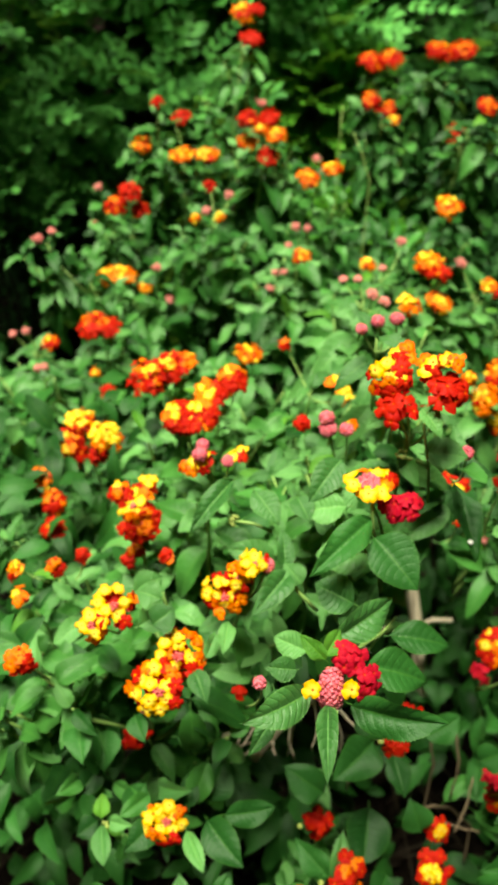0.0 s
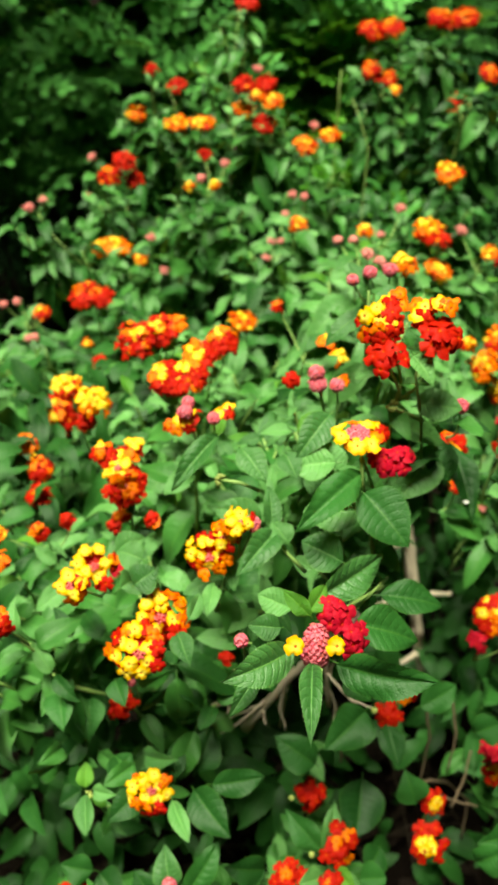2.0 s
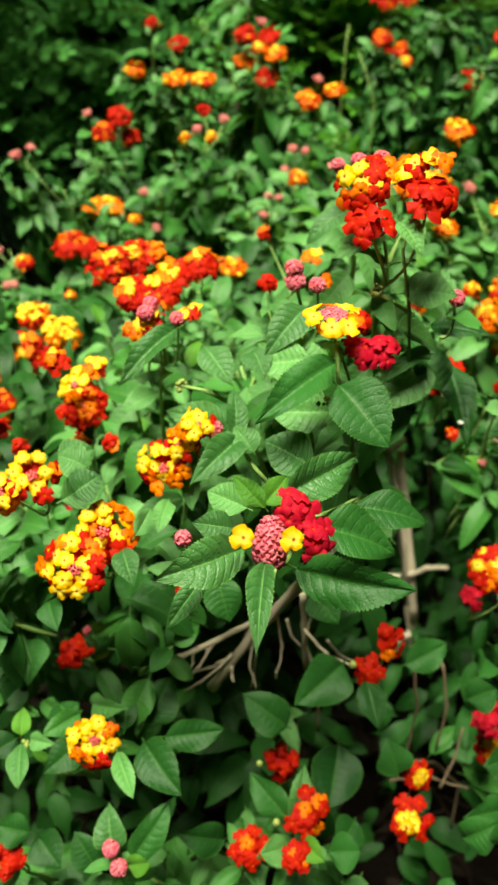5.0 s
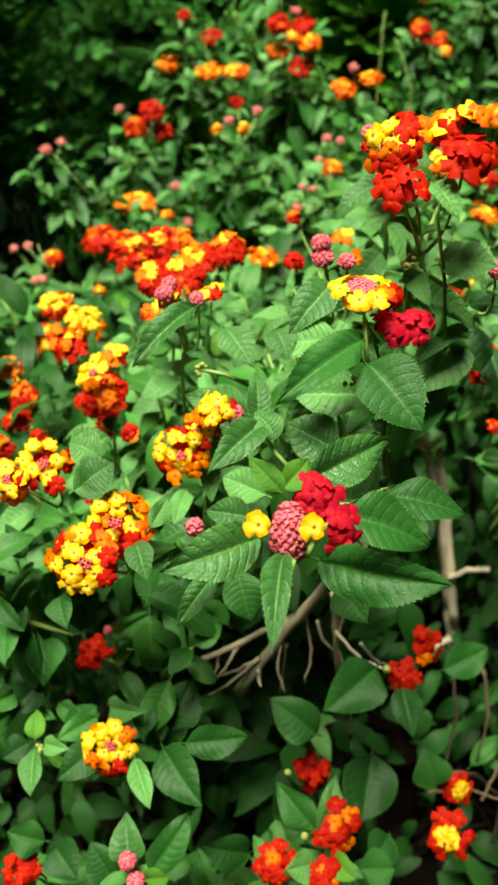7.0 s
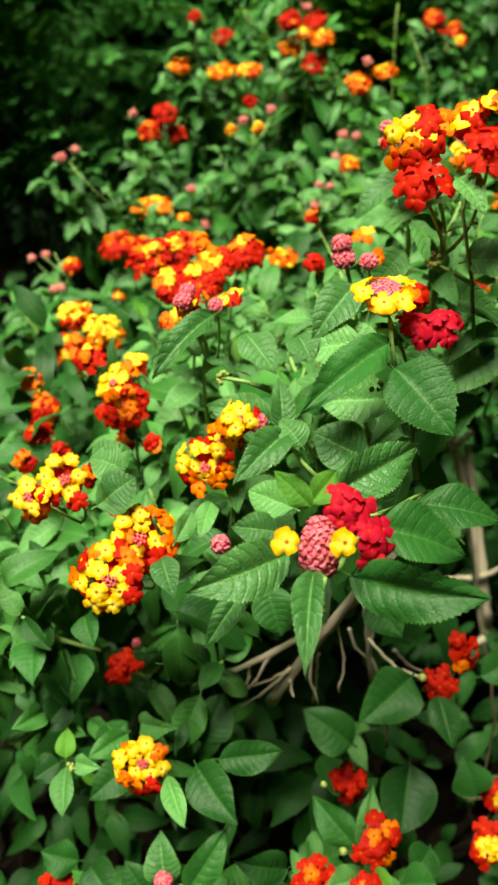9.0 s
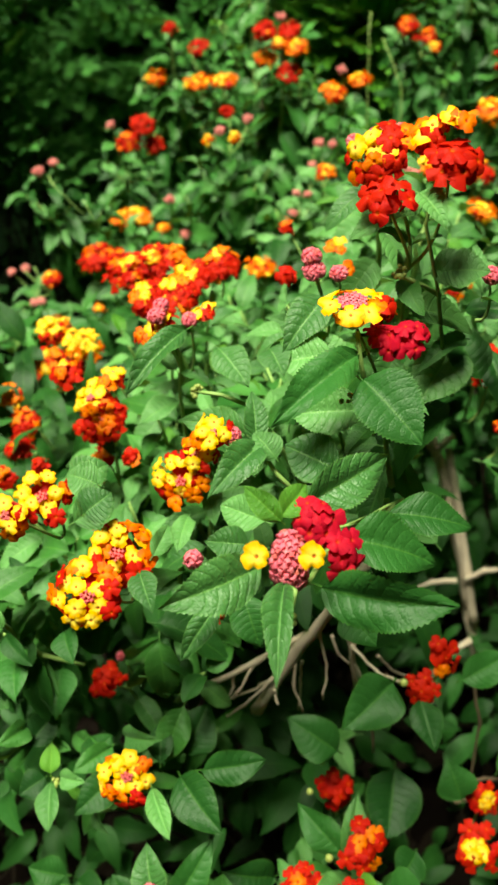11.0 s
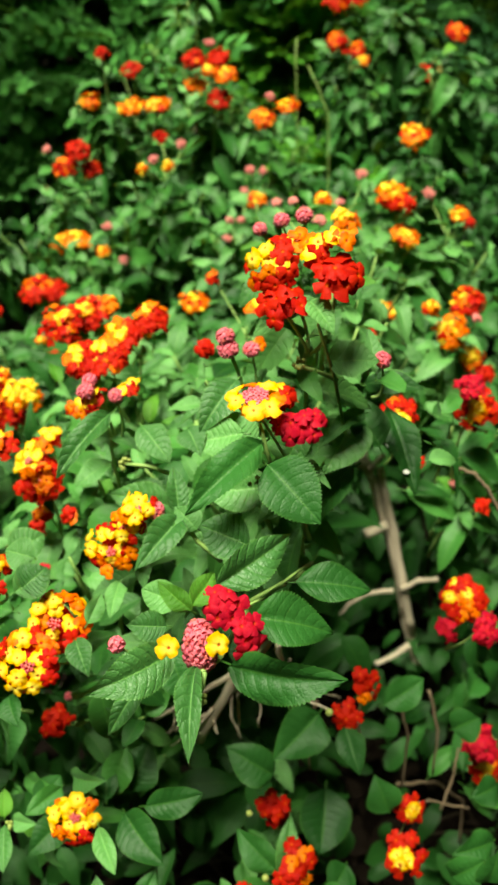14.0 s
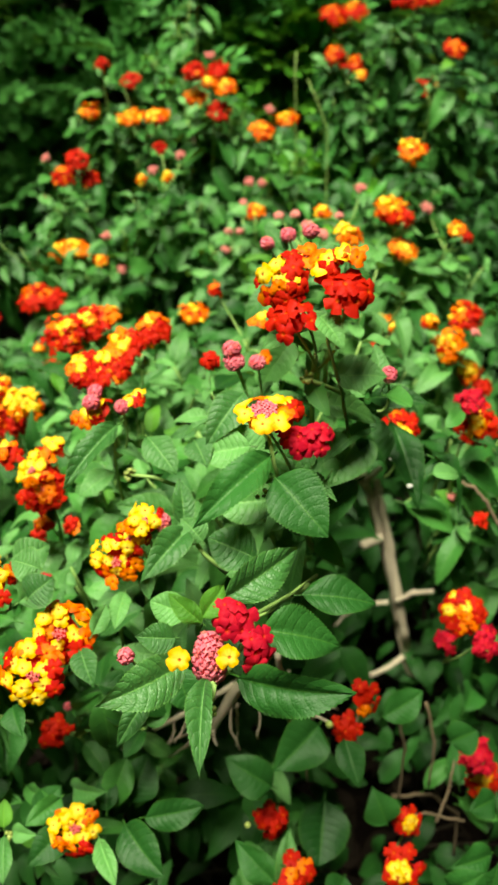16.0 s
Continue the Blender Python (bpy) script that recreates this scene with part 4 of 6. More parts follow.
bloom("low", [(0.052, 0.237, 0.680, 0.0268, "loose", (0, -0.6, 0.8)), (0.045, 0.215, 0.677, 0.0146, "loose", (0, -0.6, 0.8))], lean=(0, -0.3, 0.95), nodes=3, big=0.034, sisters=2, reach=0.04, fine=True, grade='medium', trunk=False)
bloom("low", [(0.122, 0.266, 0.622, 0.0291, "looseeye", (0, -0.7, 0.7)), (0.136, 0.297, 0.620, 0.0218, "looseeye", (0.3, -0.7, 0.5))], lean=(0.05, -0.4, 0.9), nodes=4, big=0.034, sisters=2, reach=0.045, fine=True, grade='medium', trunk=False)
bloom("low", [(0.019, 0.229, 0.662, 0.0236, "loose", (0, -0.6, 0.8))], lean=(0, -0.3, 0.95), nodes=3, big=0.034, sisters=2, reach=0.04, fine=True, grade='medium', trunk=False)
bloom("low", [(-0.115, 0.233, 0.651, 0.0211, "red", (0, -0.6, 0.8))], lean=(-0.1, -0.3, 0.95), nodes=4, big=0.037, sisters=2, reach=0.04, fine=True, grade='medium', trunk=False)
bloom("low", [(-0.053, 0.214, 0.692, 0.0076, "rose"), (-0.049, 0.208, 0.684, 0.0076, "rose")], lean=(0, -0.3, 0.95), nodes=3, big=0.027, sisters=1, reach=0.022, fine=True, grade='medium', trunk=False)
bloom("low", [(-0.015, 0.297, 0.793, 0.0073, "red"), (-0.012, 0.208, 0.911, 0.0044, "rose")], leaves=False, fine=True, grade='medium', trunk=False)
bloom("right", [(0.262, 0.659, 0.801, 0.0267, "scarlet"), (0.242, 0.636, 0.786, 0.0291, "orange", (0, -0.75, 0.65)), (0.224, 0.633, 0.812, 0.0156, "orange"), (0.253, 0.607, 0.812, 0.0062, "rose")], lean=(0.05, -0.2, 1), nodes=5, big=0.05, sisters=3, reach=0.036, tone='pale', fine=False, grade='medium', trunk=False)
bloom("right", [(0.274, 0.666, 0.738, 0.0282, "amber", (0, -0.75, 0.65)), (0.273, 0.622, 0.748, 0.0162, "red")], lean=(0.1, -0.2, 1), nodes=5, big=0.05, sisters=3, reach=0.036, fine=False, grade='medium', trunk=False)
bloom("right", [(0.205, 0.468, 0.839, 0.0225, "crimson"), (0.215, 0.474, 0.813, 0.0293, "redgold", (0, -0.75, 0.65))], lean=(0.1, -0.3, 0.95), nodes=5, big=0.048, sisters=3, reach=0.036, fine=False, grade='medium', trunk=False)
bloom("right", [(0.144, 0.418, 0.852, 0.0218, "redgold", (0, -0.75, 0.65))], lean=(0.1, -0.3, 0.95), nodes=5, big=0.045, sisters=2, reach=0.05, fine=True, grade='medium', trunk=False)
bloom("right", [(0.180, 0.368, 0.740, 0.0299, "redgold", (-0.1, -0.7, 0.7)), (0.183, 0.332, 0.752, 0.0207, "crimson", (0.4, -0.7, 0.5)), (0.166, 0.361, 0.723, 0.0175, "crimson", (-0.4, -0.5, 0.4))], lean=(0.1, -0.3, 0.95), nodes=5, big=0.048, sisters=4, reach=0.05, fine=True, grade='medium', trunk=False)
bloom("right", [(0.197, 0.344, 0.616, 0.0259, "crimson"), (0.208, 0.350, 0.574, 0.0240, "redgold", (0, -0.75, 0.65))], lean=(0.1, -0.3, 0.95), nodes=5, big=0.048, sisters=3, reach=0.036, fine=False, grade='medium', trunk=False)
bloom("right", [(0.196, 0.698, 0.780, 0.0241, "orange"), (0.145, 0.519, 0.854, 0.0092, "red")], lean=(0.05, -0.2, 1), nodes=5, big=0.05, sisters=4, reach=0.036, tone='pale', fine=False, grade='medium', trunk=False)
bloom("right", [(0.253, 0.852, 0.787, 0.0279, "orange")], lean=(0.05, -0.2, 1), nodes=5, big=0.05, sisters=4, reach=0.036, tone='pale', fine=False, grade='medium', trunk=True)
bloom("right", [(0.242, 0.885, 0.825, 0.0362, "amber"), (0.254, 0.860, 0.821, 0.0206, "red")], lean=(0.05, -0.2, 1), nodes=5, big=0.05, sisters=4, reach=0.036, tone='pale', fine=False, grade='medium', trunk=True)
bloom("right", [(0.296, 0.926, 0.802, 0.0131, "rose"), (0.315, 0.867, 0.799, 0.0199, "orange"), (0.325, 0.860, 0.791, 0.0140, "red")], lean=(0.05, -0.2, 1), nodes=5, big=0.05, sisters=4, reach=0.036, tone='pale', fine=False, grade='medium', trunk=True)
bloom("right", [(0.176, 0.480, 0.768, 0.0110, "red")], lean=(0.1, -0.3, 0.95), nodes=5, big=0.045, sisters=3, reach=0.036, fine=False, grade='medium', trunk=False)
bloom("right", [(0.220, 0.456, 0.739, 0.0102, "red"), (0.210, 0.498, 0.728, 0.0049, "rose")], lean=(0.1, -0.3, 0.95), nodes=5, big=0.041, sisters=4, reach=0.036, fine=False, grade='medium', trunk=False)
bloom("middle", [(0.020, 0.742, 0.785, 0.0261, "orange", (0, -0.25, 1))], lean=(0, -0.2, 1), nodes=5, big=0.05, sisters=4, reach=0.036, tone='pale', fine=False, grade='medium', trunk=False)
bloom("middle", [(-0.161, 0.905, 0.743, 0.0397, "scarlet", (0, -0.25, 1)), (-0.144, 0.905, 0.737, 0.0290, "scarlet", (0, -0.25, 1))], lean=(-0.05, -0.2, 1), nodes=6, big=0.051, sisters=4, reach=0.036, fine=False, grade='medium', trunk=True)
bloom("middle", [(-0.143, 0.820, 0.692, 0.0196, "red"), (-0.158, 0.853, 0.698, 0.0142, "orange")], lean=(-0.05, -0.2, 1), nodes=5, big=0.051, sisters=4, reach=0.036, fine=False, grade='medium', trunk=True)
bloom("middle", [(-0.217, 0.897, 0.720, 0.0218, "scarlet"), (-0.248, 0.919, 0.722, 0.0080, "rose"), (-0.264, 0.917, 0.719, 0.0080, "rose")], lean=(-0.1, -0.2, 1), nodes=5, big=0.051, sisters=3, reach=0.036, fine=False, grade='medium', trunk=True)
bloom("middle", [(-0.223, 0.831, 0.718, 0.0074, "rose"), (-0.214, 0.832, 0.720, 0.0080, "rose")], lean=(-0.1, -0.2, 1), nodes=5, big=0.051, sisters=4, reach=0.022, fine=False, grade='medium', trunk=True)
bloom("middle", [(-0.163, 1.161, 0.693, 0.0346, "orange", (0, -0.25, 1)), (-0.143, 1.158, 0.696, 0.0345, "orange", (0, -0.25, 1))], lean=(-0.05, -0.2, 1), nodes=6, big=0.051, sisters=4, reach=0.036, fine=False, grade='medium', trunk=True)
bloom("middle", [(-0.087, 1.047, 0.749, 0.0101, "rose")], lean=(0, -0.2, 1), nodes=6, big=0.051, sisters=4, reach=0.022, fine=False, grade='medium', trunk=True)
bloom("middle", [(-0.113, 1.161, 0.671, 0.0228, "orange"), (-0.070, 1.029, 0.710, 0.0123, "rose")], lean=(0, -0.2, 1), nodes=6, big=0.051, sisters=5, reach=0.036, fine=False, grade='medium', trunk=True)
bloom("middle", [(0.064, 0.984, 0.745, 0.0089, "rose"), (0.068, 0.968, 0.774, 0.0073, "rose"), (0.083, 0.996, 0.762, 0.0083, "rose")], lean=(0, -0.2, 1), nodes=6, big=0.05, sisters=5, reach=0.022, tone='pale', fine=False, grade='medium', trunk=True)
bloom("middle", [(0.090, 1.017, 0.790, 0.0083, "rose"), (0.102, 0.966, 0.801, 0.0220, "orange"), (0.099, 1.021, 0.814, 0.0095, "rose"), (0.114, 1.019, 0.812, 0.0089, "rose")], lean=(0, -0.2, 1), nodes=6, big=0.05, sisters=5, reach=0.036, tone='pale', fine=False, grade='medium', trunk=True)
bloom("middle", [(0.218, 0.930, 0.829, 0.0110, "rose"), (0.166, 0.870, 0.829, 0.0172, "orange"), (0.182, 0.865, 0.823, 0.0067, "rose")], lean=(0, -0.2, 1), nodes=6, big=0.05, sisters=5, reach=0.036, tone='pale', fine=False, grade='medium', trunk=True)
bloom("middle", [(0.110, 0.592, 0.920, 0.0076, "rose"), (0.120, 0.588, 0.915, 0.0076, "rose"), (0.094, 0.637, 0.913, 0.0058, "rose"), (0.107, 0.637, 0.913, 0.0058, "rose")], lean=(0, -0.2, 1), nodes=6, big=0.05, sisters=4, reach=0.022, tone='pale', fine=False, grade='medium', trunk=False)
bloom("middle", [(0.136, 0.569, 0.923, 0.0191, "orange")], lean=(0, -0.2, 1), nodes=6, big=0.05, sisters=3, reach=0.036, tone='pale', fine=False, grade='medium', trunk=False)
bloom("middle", [(0.080, 0.523, 0.867, 0.0142, "gold"), (0.039, 0.583, 0.881, 0.0133, "scarlet")], lean=(0, -0.2, 1), nodes=6, big=0.05, sisters=4, reach=0.036, tone='pale', fine=False, grade='medium', trunk=False)
bloom("back", [(-0.127, 1.193, 0.810, 0.0320, "red"), (-0.149, 1.201, 0.786, 0.0311, "scarlet"), (-0.116, 1.201, 0.780, 0.0297, "red")], lean=(-0.05, -0.2, 1), nodes=7, big=0.05, sisters=3, reach=0.036, fine=False, grade='medium', trunk=True)
bloom("back", [(-0.179, 1.254, 0.792, 0.0107, "rose")], lean=(-0.1, -0.2, 1), nodes=5, big=0.041, sisters=1, reach=0.022, fine=False, grade='medium', trunk=True)
bloom("back", [(-0.199, 1.314, 0.711, 0.0124, "rose")], lean=(-0.1, -0.2, 1), nodes=5, big=0.045, sisters=3, reach=0.022, fine=False, grade='medium', trunk=True)
bloom("back", [(-0.239, 1.029, 0.799, 0.0117, "rose"), (-0.221, 1.038, 0.805, 0.0097, "rose")], lean=(-0.1, -0.2, 1), nodes=6, big=0.045, sisters=2, reach=0.022, fine=False, grade='medium', trunk=True)
bloom("back", [(-0.113, 1.292, 0.849, 0.0321, "orange", (0, -0.25, 1))], lean=(-0.1, -0.2, 1), nodes=6, big=0.045, sisters=2, reach=0.036, fine=False, grade='medium', trunk=True)
bloom("back", [(-0.047, 1.230, 0.851, 0.0336, "orange", (0, -0.25, 1)), (-0.014, 1.229, 0.851, 0.0336, "orange", (0, -0.25, 1))], lean=(0, -0.2, 1), nodes=7, big=0.05, sisters=3, reach=0.036, fine=False, grade='medium', trunk=True)
bloom("back", [(-0.050, 1.353, 0.875, 0.0299, "red")], lean=(0, -0.1, 1), nodes=6, big=0.045, sisters=2, reach=0.036, fine=False, grade='medium', trunk=True)
bloom("back", [(-0.085, 1.295, 0.910, 0.0208, "red")], lean=(0, -0.1, 1), nodes=6, big=0.045, sisters=2, reach=0.036, fine=False, grade='medium', trunk=True)
bloom("back", [(0.071, 1.150, 0.872, 0.0300, "red"), (0.045, 1.158, 0.888, 0.0272, "orange"), (0.082, 1.152, 0.901, 0.0282, "orange", (0, -0.25, 1)), (0.062, 1.179, 0.900, 0.0247, "amber", (0, -0.25, 1))], lean=(0, -0.2, 1), nodes=7, big=0.05, sisters=3, reach=0.036, fine=False, grade='medium', trunk=True)
bloom("back", [(0.045, 1.153, 0.922, 0.0279, "red"), (0.077, 1.188, 0.913, 0.0302, "red"), (0.066, 1.219, 0.923, 0.0127, "rose")], lean=(0, -0.1, 1), nodes=6, big=0.045, sisters=2, reach=0.036, fine=False, grade='medium', trunk=True)
bloom("back", [(0.125, 1.099, 0.856, 0.0278, "orange"), (0.156, 1.108, 0.867, 0.0278, "orange", (0, -0.25, 1)), (0.135, 1.113, 0.875, 0.0099, "rose")], lean=(0.05, -0.2, 1), nodes=7, big=0.05, sisters=3, reach=0.036, fine=False, grade='medium', trunk=True)
bloom("back", [(-0.018, 1.041, 0.830, 0.0110, "rose"), (-0.033, 1.039, 0.823, 0.0167, "orange"), (-0.000, 1.040, 0.824, 0.0154, "orange"), (0.016, 1.138, 0.818, 0.0104, "rose"), (-0.010, 1.168, 0.824, 0.0184, "red")], lean=(0, -0.2, 1), nodes=7, big=0.05, sisters=4, reach=0.036, fine=False, grade='medium', trunk=True)
bloom("back", [(0.054, 1.285, 1.000, 0.0320, "red")], lean=(0, -0.05, 1), nodes=6, big=0.041, sisters=1, reach=0.036, fine=False, grade='medium', trunk=True)
bloom("back", [(0.050, 1.405, 1.017, 0.0380, "orange"), (0.072, 1.405, 1.019, 0.0248, "red")], lean=(0, -0.1, 1), nodes=6, big=0.045, sisters=2, reach=0.036, fine=False, grade='medium', trunk=True)
bloom("far", [(0.291, 1.539, 0.855, 0.0356, "scarlet"), (0.331, 1.587, 0.830, 0.0388, "scarlet"), (0.338, 1.548, 0.817, 0.0236, "gold")], lean=(0.05, -0.2, 1), nodes=7, big=0.054, sisters=4, reach=0.036, fine=False, grade='medium', trunk=True)
bloom("far", [(0.305, 1.632, 0.905, 0.0450, "scarlet"), (0.342, 1.633, 0.910, 0.0450, "scarlet")], lean=(0, -0.2, 1), nodes=7, big=0.054, sisters=4, reach=0.036, fine=False, grade='medium', trunk=True)
bloom("far", [(0.461, 1.549, 0.793, 0.0414, "red")], lean=(0.05, -0.2, 1), nodes=7, big=0.054, sisters=4, reach=0.036, fine=False, grade='medium', trunk=True)
bloom("far", [(0.440, 1.333, 0.892, 0.0317, "scarlet")], lean=(0.05, -0.2, 1), nodes=7, big=0.054, sisters=4, reach=0.036, fine=False, grade='medium', trunk=True)
bloom("far", [(0.299, 1.018, 0.846, 0.0400, "orange", (0, -0.25, 1))], lean=(0.05, -0.2, 1), nodes=7, big=0.054, sisters=5, reach=0.036, fine=False, grade='medium', trunk=True)
bloom("far", [(0.420, 1.582, 0.932, 0.0450, "scarlet"), (0.460, 1.579, 0.932, 0.0450, "scarlet")], lean=(0.05, -0.2, 1), nodes=7, big=0.054, sisters=4, reach=0.036, fine=False, grade='medium', trunk=True)
# single leaf tones follow leaf age and how lit each leaf looks
big_leaf("front", (0.029, 0.198, 0.905), (0.069, 0.184, 0.908), 0.0215, (0, -0.9, 0.45), "dark", 0)
big_leaf("front", (0.039, 0.218, 0.907), (0.070, 0.219, 0.892), 0.0200, (0.1, -0.5, 0.85), "dark", 1)
big_leaf("front", (0.059, 0.253, 0.888), (0.092, 0.253, 0.878), 0.0191, (0.1, -0.4, 0.9), "dark", 2)
big_leaf("front", (0.026, 0.233, 0.911), (0.058, 0.254, 0.915), 0.0150, (0.1, -0.8, 0.6), "pale", 3)
big_leaf("front", (0.041, 0.263, 0.902), (0.021, 0.269, 0.911), 0.0177, (0, -0.6, 0.8), "pale", 4)
big_leaf("front", (0.009, 0.200, 0.913), (-0.022, 0.187, 0.911), 0.0160, (-0.1, -0.8, 0.55), "pale", 5)
big_leaf("front", (-0.005, 0.203, 0.895), (-0.018, 0.189, 0.884), 0.0098, (-0.2, -0.8, 0.5), "pale", 0)
big_leaf("front", (0.017, 0.192, 0.913), (0.013, 0.160, 0.903), 0.0092, (-0.2, -0.95, 0.3), "pale", 1)
big_leaf("front", (0.017, 0.207, 0.926), (0.006, 0.214, 0.935), 0.0090, (0, -0.8, 0.6), "young", 2)
big_leaf("front", (0.017, 0.211, 0.924), (0.026, 0.224, 0.927), 0.0085, (0, -0.8, 0.6), "young", 3)
big_leaf("front", (0.012, 0.226, 0.910), (-0.003, 0.234, 0.912), 0.0115, (0, -0.7, 0.7), "pale", 4)
big_leaf("front", (0.006, 0.218, 0.907), (-0.009, 0.219, 0.909), 0.0109, (0, -0.7, 0.7), "pale", 5)
big_leaf("left", (0.010, 0.303, 0.889), (0.009, 0.320, 0.905), 0.0125, (0.2, -0.9, 0.4), "pale", 0)
big_leaf("left", (0.011, 0.298, 0.891), (-0.011, 0.274, 0.883), 0.0148, (-0.1, -0.7, 0.7), "pale", 1)
big_leaf("front", (0.050, 0.284, 0.940), (0.016, 0.257, 0.928), 0.0185, (-0.35, -0.75, 0.5), "dark", 0)
big_leaf("front", (0.052, 0.279, 0.932), (0.071, 0.256, 0.917), 0.0225, (0.1, -0.7, 0.7), "dark", 3)
big_leaf("front", (0.044, 0.315, 0.924), (0.021, 0.318, 0.919), 0.0170, (0, -0.5, 0.85), "pale", 4)
big_leaf("front", (0.043, 0.338, 0.939), (0.023, 0.320, 0.922), 0.0157, (-0.1, -0.6, 0.75), "pale", 5)
big_leaf("front", (0.087, 0.315, 0.958), (0.105, 0.310, 0.959), 0.0190, (0.1, -0.6, 0.8), "pale", 0)
big_leaf("front", (0.074, 0.304, 0.994), (0.082, 0.291, 0.985), 0.0103, (0.1, -0.7, 0.6), "pale", 1)
big_leaf("front", (0.081, 0.330, 0.980), (0.051, 0.323, 0.970), 0.0159, (0, -0.3, 0.95), "pale", 2)
big_leaf("front", (0.100, 0.337, 0.912), (0.081, 0.314, 0.896), 0.0224, (0.1, -0.7, 0.7), "pale", 3)
big_leaf("front", (0.054, 0.289, 0.912), (0.024, 0.289, 0.912), 0.0185, (0, -0.6, 0.8), "pale", 4)
big_leaf("front", (0.110, 0.324, 0.902), (0.097, 0.348, 0.918), 0.0180, (0.2, -0.6, 0.75), "dark", 5)
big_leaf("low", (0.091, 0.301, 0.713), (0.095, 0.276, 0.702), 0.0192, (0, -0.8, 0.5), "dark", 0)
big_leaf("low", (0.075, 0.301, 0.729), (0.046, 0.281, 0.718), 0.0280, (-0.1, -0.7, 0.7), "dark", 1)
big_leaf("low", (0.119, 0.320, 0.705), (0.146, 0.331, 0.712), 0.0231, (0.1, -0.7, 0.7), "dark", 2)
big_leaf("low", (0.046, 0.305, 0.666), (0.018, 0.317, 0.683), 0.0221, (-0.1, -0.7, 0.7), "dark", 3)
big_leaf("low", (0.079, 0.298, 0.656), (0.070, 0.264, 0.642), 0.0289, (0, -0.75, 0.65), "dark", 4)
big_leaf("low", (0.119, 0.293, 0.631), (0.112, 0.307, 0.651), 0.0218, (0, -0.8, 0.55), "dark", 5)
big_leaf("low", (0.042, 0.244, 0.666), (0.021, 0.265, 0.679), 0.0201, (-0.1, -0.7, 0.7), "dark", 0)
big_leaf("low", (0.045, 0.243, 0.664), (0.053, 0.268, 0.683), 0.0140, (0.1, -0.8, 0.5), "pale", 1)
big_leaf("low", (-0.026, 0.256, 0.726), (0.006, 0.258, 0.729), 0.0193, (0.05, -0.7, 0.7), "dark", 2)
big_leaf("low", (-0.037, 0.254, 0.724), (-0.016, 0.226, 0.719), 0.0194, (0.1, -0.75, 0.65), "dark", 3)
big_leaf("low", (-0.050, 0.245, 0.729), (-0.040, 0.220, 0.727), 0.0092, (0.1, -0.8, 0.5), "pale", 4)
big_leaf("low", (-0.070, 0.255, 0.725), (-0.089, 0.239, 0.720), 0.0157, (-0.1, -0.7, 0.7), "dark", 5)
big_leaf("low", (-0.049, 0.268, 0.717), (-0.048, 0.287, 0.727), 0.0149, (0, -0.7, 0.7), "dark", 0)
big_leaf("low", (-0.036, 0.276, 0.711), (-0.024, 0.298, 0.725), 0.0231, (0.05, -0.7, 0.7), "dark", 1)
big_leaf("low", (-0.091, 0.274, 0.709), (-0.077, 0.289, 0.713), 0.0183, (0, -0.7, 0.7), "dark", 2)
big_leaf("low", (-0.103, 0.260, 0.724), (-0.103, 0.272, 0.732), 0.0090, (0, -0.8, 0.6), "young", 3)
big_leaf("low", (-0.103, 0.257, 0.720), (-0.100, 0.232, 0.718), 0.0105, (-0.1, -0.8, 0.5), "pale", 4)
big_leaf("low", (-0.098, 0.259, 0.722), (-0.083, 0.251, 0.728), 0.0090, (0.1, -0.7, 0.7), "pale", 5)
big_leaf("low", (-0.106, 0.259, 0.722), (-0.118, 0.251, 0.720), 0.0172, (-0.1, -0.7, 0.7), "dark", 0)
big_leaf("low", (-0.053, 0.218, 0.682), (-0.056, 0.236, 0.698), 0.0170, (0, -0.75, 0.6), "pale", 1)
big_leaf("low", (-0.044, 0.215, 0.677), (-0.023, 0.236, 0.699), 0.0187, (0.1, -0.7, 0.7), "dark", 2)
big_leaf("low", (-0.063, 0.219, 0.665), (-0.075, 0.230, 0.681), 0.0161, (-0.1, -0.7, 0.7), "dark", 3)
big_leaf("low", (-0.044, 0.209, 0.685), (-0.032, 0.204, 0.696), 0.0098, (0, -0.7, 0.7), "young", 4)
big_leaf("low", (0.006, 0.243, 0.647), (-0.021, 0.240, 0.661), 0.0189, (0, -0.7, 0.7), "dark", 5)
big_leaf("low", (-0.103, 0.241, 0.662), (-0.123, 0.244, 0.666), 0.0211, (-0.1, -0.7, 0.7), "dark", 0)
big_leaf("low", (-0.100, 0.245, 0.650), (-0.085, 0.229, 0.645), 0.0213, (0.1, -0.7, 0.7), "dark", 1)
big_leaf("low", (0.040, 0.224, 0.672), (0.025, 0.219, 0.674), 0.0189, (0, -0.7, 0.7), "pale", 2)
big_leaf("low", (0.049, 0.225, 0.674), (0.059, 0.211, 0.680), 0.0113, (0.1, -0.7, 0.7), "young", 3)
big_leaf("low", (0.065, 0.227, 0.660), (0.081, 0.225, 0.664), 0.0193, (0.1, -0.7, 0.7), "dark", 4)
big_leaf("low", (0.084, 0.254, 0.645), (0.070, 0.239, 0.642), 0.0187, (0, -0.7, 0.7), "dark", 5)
big_leaf("front", (0.039, 0.218, 0.873), (0.049, 0.207, 0.866), 0.0144, (0.1, -0.8, 0.5), "dark", 1)
big_leaf("front", (0.001, 0.258, 0.843), (0.007, 0.246, 0.825), 0.0193, (0, -0.7, 0.7), "dark", 2)
big_leaf("left", (-0.076, 0.312, 0.867), (-0.060, 0.324, 0.867), 0.0159, (0.1, -0.6, 0.8), "pale", 3)
